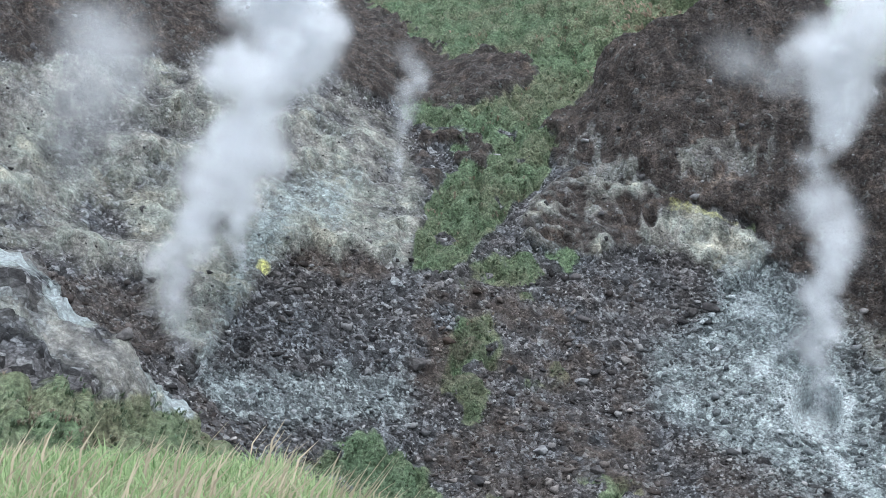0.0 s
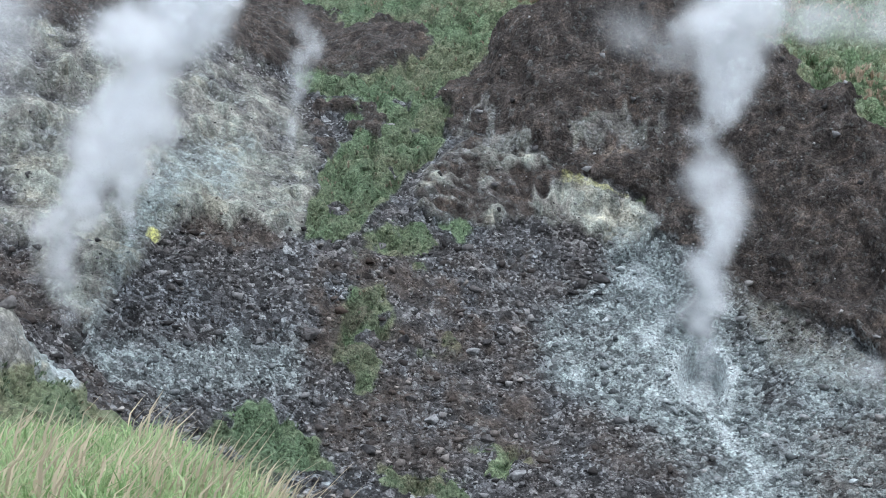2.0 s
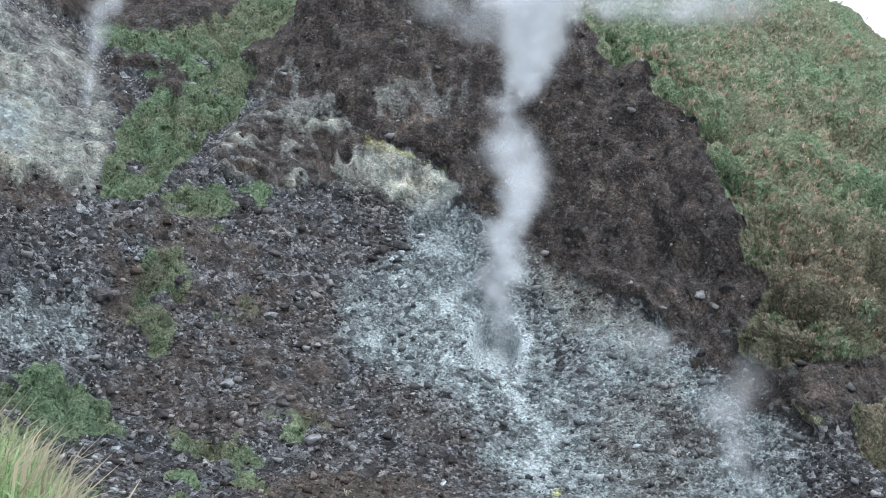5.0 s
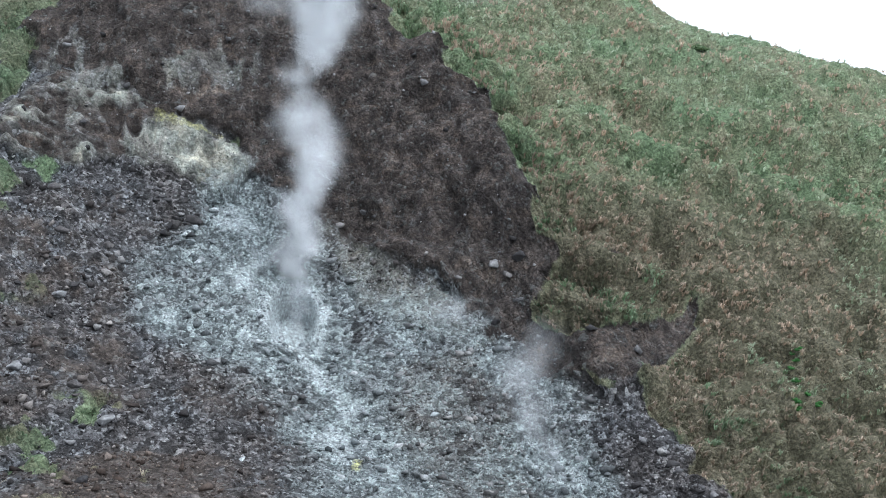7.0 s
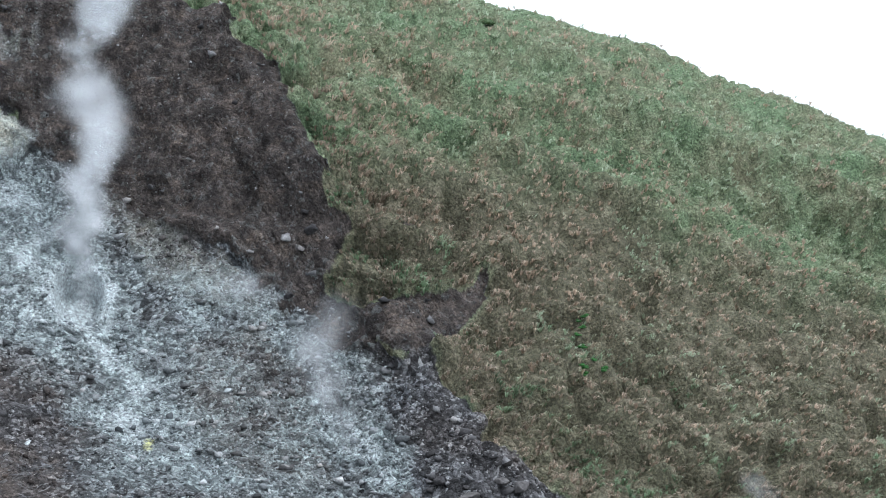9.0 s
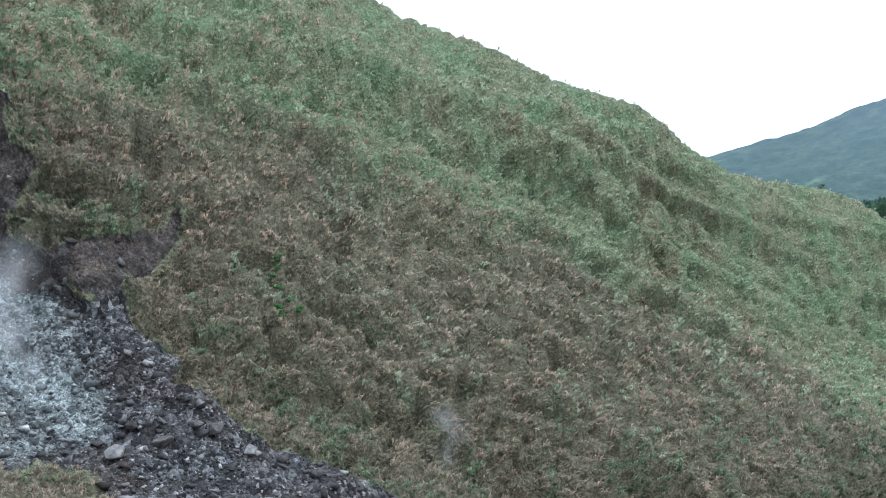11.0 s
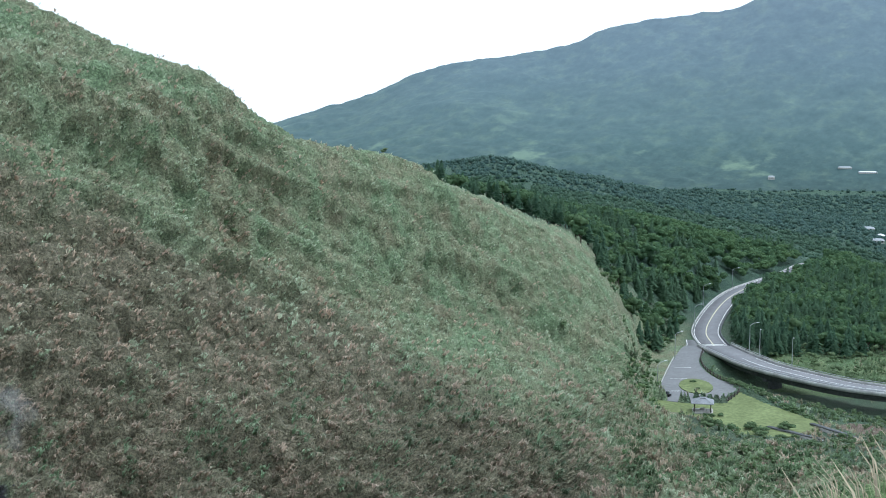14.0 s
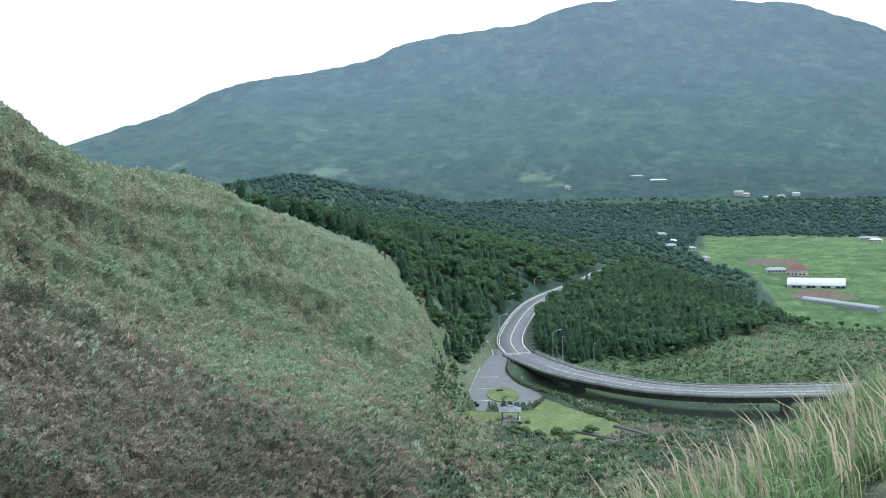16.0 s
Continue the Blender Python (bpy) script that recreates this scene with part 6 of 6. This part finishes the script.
    b, d = np.radians(rng.uniform(68.3, 72.5, 330)), rng.uniform(315, 470, 330)
    x, y = d * np.sin(b), d * np.cos(b)
    p = on_ground(x[clear_of_road(x, y)], y[clear_of_road(x, y)])
    p = p[fbm(p[:, 0], p[:, 1], p[:, 0] * 0, 22.0, 2, seed=163) > -0.1]
    forest_stuff("shrubs", "green bushes on the bank above the side road", shrub_kinds, p, rng.uniform(1.5, 4.0, len(p)), SHRUB_LEAF, rng)
    x, y = rng.uniform(400, 570, 2600), rng.uniform(-30, 104, 2600)
    ok = clear_of_road(x, y) & (fbm(x, y, x * 0, 30.0, 3, seed=167) > -0.2)
    p = on_ground(x[ok], y[ok])
    forest_stuff("shrubs", "pale green scrub inside the road's bend", shrub_kinds, p, 0.9 + 0.8 * rng.pareto(2.2, len(p)).clip(0, 4), SHRUB_LEAF, rng)
    # far woods on the valley floor and the low ridge
    b, d = np.radians(rng.uniform(54, 92, 25000)), 760 * (2350 / 760) ** rng.random(25000)
    x, y = d * np.sin(b), d * np.cos(b)
    e = np.array(FIELD_EDGE, float)
    field = (y < np.interp(x, e[:, 0], e[:, 1]) + 10) & (x > 770) & (x < 1530)
    ok = ~field & ~((d < 800) & (np.degrees(b) > 85))
    p = on_ground(x[ok], y[ok])
    away = np.hypot(p[:, 0], p[:, 1])
    clump = fbm(p[:, 0], p[:, 1], p[:, 0] * 0, 150.0, 4, seed=165)
    p = p[clump > -0.75 + 0.75 * step01(1700, 2350, away) + rng.normal(0, 0.05, len(p))]
    away = np.hypot(p[:, 0], p[:, 1])
    tall = rng.uniform(8, 17, len(p)) * np.clip(away / 1250, 0.75, 1.3)
    p[:, 2] -= 0.58 * tall
    for here, leaf in ((away < 1080, FAR_LEAF), (away >= 1080, HAZE_TINTED_LEAF)):
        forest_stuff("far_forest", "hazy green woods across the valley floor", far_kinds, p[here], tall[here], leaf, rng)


def plant_hill_shrubs():
    """Single dark bushes on the skyline and the bright green creeper on the grassy slope."""
    rng = random.Random(31)
    v, f, trunk = broadleaf_arrays(66, 4, 18)
    trunk.free()
    dark, fresh = mesh_of("foliage", v, f), mesh_of("foliage", v, f)
    dark.materials.append(SHRUB_LEAF)
    fresh.materials.append(leaf_material("fresh_creeper", (0.05, 0.16, 0.05), (0.09, 0.24, 0.07), (0.1, 0.26, 0.08)))
    spots = [(32.3, 7.2, 2.2, dark), (32.6, 7.15, 1.6, dark), (57.2, -1.55, 2.4, dark), (58.0, -1.75, 1.8, dark), (59.0, -2.1, 1.9, dark), (61.2, -3.0, 2.2, dark), (52.9, -5.3, 1.9, dark), (53.1, -5.5, 1.6, dark), (66.5, -9.5, 2.2, dark)]
    spots += [(36.0 + rng.gauss(0, 0.25), -5.2 - 0.32 * k + rng.gauss(0, 0.1), rng.uniform(0.7, 1.3), fresh) for k in range(8)]
    spots += [(36.7 + rng.gauss(0, 0.3), -7.6 + rng.gauss(0, 0.2), rng.uniform(0.6, 1.0), fresh) for k in range(3)]
    for b, rise, h, me in spots:
        p = surface_towards(b, rise, 100)
        if p is None:
            continue
        ob = new("shrub", me)
        ob.matrix_world = pose(p.x, p.y, p.z - 0.35 * h, 0, 0, rng.uniform(0, 360)) @ Matrix.Diagonal((h * 1.4, h * 1.4, h, 1))
        tagged(ob, "dark rounded bush standing out of the slope's grass" if me is dark else "bright green leafy creeper on the brown grass slope", "shrub", group="bushes on the hillside")


def plant_field_trees():
    kind = broadleaf_arrays(71)
    rng = random.Random(12)
    first = None
    for x, y in resample([(858, 74), (842, 58), (836, 40), (828, 22)], 6.5):
        h = rng.uniform(3.0, 6.0)
        m = Matrix.Translation((x + rng.uniform(-2, 2), y, ground_height(x, y) - 0.2)) @ Matrix.Diagonal((h, h, h, 1))
        if first is None:
            first = tree_thing("field_tree", "small green tree in a row between the fields", kind, BROAD_LEAF)
            first.matrix_world = m
        else:
            copy_thing(first, Matrix.Identity(4)).matrix_basis = m


def plant_hedges():
    first = None
    rng = random.Random(8)
    v, f, trunk = broadleaf_arrays(61)
    trunk.free()
    spots = [(334.0, 98.5, 1.4), (332.6, 100.2, 1.3), (331.9, 102.0, 1.4), (362, 113.4, 1.2), (371, 117.5, 1.4), (321, 96, 3.0), (318, 91, 3.4), (324, 88, 2.8), (319, 84, 3.2), (326, 100, 2.2), (327, 80, 3.0), (313, 95, 3.6)]
    me = mesh_of("foliage", v, f)
    me.materials.append(SHRUB_LEAF)
    for x, y, h in spots:
        ob = new("shrub", me)
        ob.matrix_world = pose(x, y, ground_height(x, y) - 0.25 * h, 0, 0, rng.uniform(0, 360)) @ Matrix.Diagonal((h * 1.3, h * 1.3, h, 1))
        tagged(ob, "rounded green shrub beside the lawn and pavilion", "shrub", group="shrubs by the lawn")
    for k, (x, y) in enumerate(resample([(398.5, 121.6), (376, 108.5), (362, 95.0), (341, 75.5)], 2.4)):
        h = rng.uniform(1.5, 2.3)
        ob = new("shrub", me)
        ob.matrix_world = pose(x + rng.uniform(-.6, .6), y + rng.uniform(-.6, .6), ground_height(x, y) - 0.4, 0, 0, rng.uniform(0, 360)) @ Matrix.Diagonal((h * 1.3, h * 1.3, h, 1))
        tagged(ob, "clipped green bush in the hedge beside the fence", "shrub", group="shrubs by the lawn")


# ---- farm and far buildings ----
def greenhouse(place, length, width, turn, roof_mat, label):
    g = thing("greenhouse", place, turn)
    n = 12
    prof = [(-width / 2, 0.0), (-width / 2, 2.2)] + [(-width / 2 * math.cos(math.pi * k / 8), 2.2 + width * 0.22 * math.sin(math.pi * k / 8)) for k in range(1, 8)] + [(width / 2, 2.2), (width / 2, 0.0)]
    rows = [[(x, y, z) for y, z in prof] for x in (-length / 2, length / 2)]
    k = len(prof)
    part("wall", box((length - 0.4, width - 0.4, 2.2), (0, 0, 1.1)), GREY_SHEET, g)
    top = mesh_of("roof", rows[0][1:-1] + rows[1][1:-1], [(i, i + 1, i + 1 + k - 2, i + k - 2) for i in range(k - 3)])
    part("roof", top, roof_mat, g)
    for s in (-1, 1):
        part("end_wall", mesh_of("end_wall", [(s * length / 2 * 0.999, y, z) for y, z in prof], [tuple(range(k))]), GREY_SHEET, g)
    for i in range(n):
        x = -length / 2 + length * (i + 0.5) / n
        part("panel", box((length / n * 0.8, 0.06, 1.4), (x, -width / 2, 1.1)), DARK_GLASS if i % 3 else PLASTER, g)
    return tagged(g, label, "greenhouse")


def house(place, size, turn, wall_mat, roof_mat, label, storeys=1):
    w, d, h = size
    ob = thing("house", place, turn)
    part("wall", box((w, d, h), (0, 0, h / 2), 0.03), wall_mat, ob)
    bm = bmesh.new()
    e, r = 0.5, d * 0.27
    low = [bm.verts.new(p) for p in ((-w / 2 - e, -d / 2 - e, h), (w / 2 + e, -d / 2 - e, h), (w / 2 + e, d / 2 + e, h), (-w / 2 - e, d / 2 + e, h))]
    top = [bm.verts.new((-w / 2 + d * 0.35, 0, h + r)), bm.verts.new((w / 2 - d * 0.35, 0, h + r))]
    for fc in ((low[0], low[1], top[1], top[0]), (low[2], low[3], top[0], top[1]), (low[1], low[2], top[1]), (low[3], low[0], top[0]), low[::-1]):
        bm.faces.new(fc)
    part("roof", bm, roof_mat, ob)
    for s in range(storeys):
        for k in range(int(w // 3)):
            x = -w / 2 + 1.5 + 3 * k
            for y in (-d / 2, d / 2):
                win = part("window", box((1.5, 0.1, 1.2), (x, y, 1.6 + 3.0 * s)), DARK_GLASS, ob)
    return tagged(ob, label, "house")


def build_farm():
    z = lambda x, y: ground_height(x, y) - 0.2
    greenhouse((1037, 79, z(1037, 79)), 42, 20, -88, WHITE_SHEET, "long low greenhouse with a bright white roof in the fields")
    greenhouse((936, 55, z(936, 55)), 66, 7, 52, GREY_SHEET, "long grey tunnel greenhouse beside brown soil")
    house((1106, 99, z(1106, 99)), (17, 12, 5), -85, PLASTER, RED_ROOF, "farmhouse with a dark red hipped roof in the fields", 1)
    house((1116, 117, z(1116, 117)), (16, 7, 3), -70, PLASTER, GREY_SHEET, "low pale shed beside the red-roofed farmhouse")
    for x, y, w, t, m in ((1227, 221, 12, 10, WHITE_SHEET), (1229, 206, 14, -60, GREY_SHEET), (1180, 184, 10, 40, GREY_SHEET), (1240, 236, 18, -80, GREY_SHEET), (1150, 212, 20, -75, GREY_SHEET), (1480, 60, 26, 95, GREY_SHEET), (1450, 52, 16, 80, WHITE_SHEET)):
        house((x, y, z(x, y)), (0.75 * w, 6, 2.6), t, PLASTER, m, "pale farm building with a metal roof at the wood's edge")
    for b, rise, w, h, m in ((79.19, -2.8, 40, 4, WHITE_SHEET), (78.3, -2.6, 30, 5, GREY_SHEET), (75.43, -3.1, 14, 9, GREY_SHEET), (82.5, -3.4, 22, 14, PLASTER), (82.75, -3.45, 16, 10, PLASTER), (84.2, -3.5, 18, 8, PLASTER), (84.78, -3.42, 18, 8, WHITE_SHEET), (83.6, -3.55, 12, 6, PLASTER)):
        p = mountain_point(b, rise)
        if p is not None:
            house((p[0], p[1], p[2] - 1.0), (0.75 * w, 7, 0.55 * h), -b + 8, PLASTER, m, "pale village building on the lower mountain slope", max(1, int(h // 4)))


def mountain_point(bearing, rise):
    i = int(round((bearing - 38.0) / 0.1))
    col = MOUNTAIN[:-1, i]
    d = np.hypot(col[:, 0], col[:, 1])
    e = np.degrees(np.arctan2(col[:, 2] - EYE_HEIGHT, d))
    hit = np.where(e >= rise)[0]
    return col[hit[0]] if len(hit) else None


build_roads()
build_bridge()
build_lamps()
build_fence()
build_pavilion()
build_car()
build_stream_works()
plant_forest()
plant_hedges()
plant_field_trees()
plant_hill_shrubs()
build_farm()
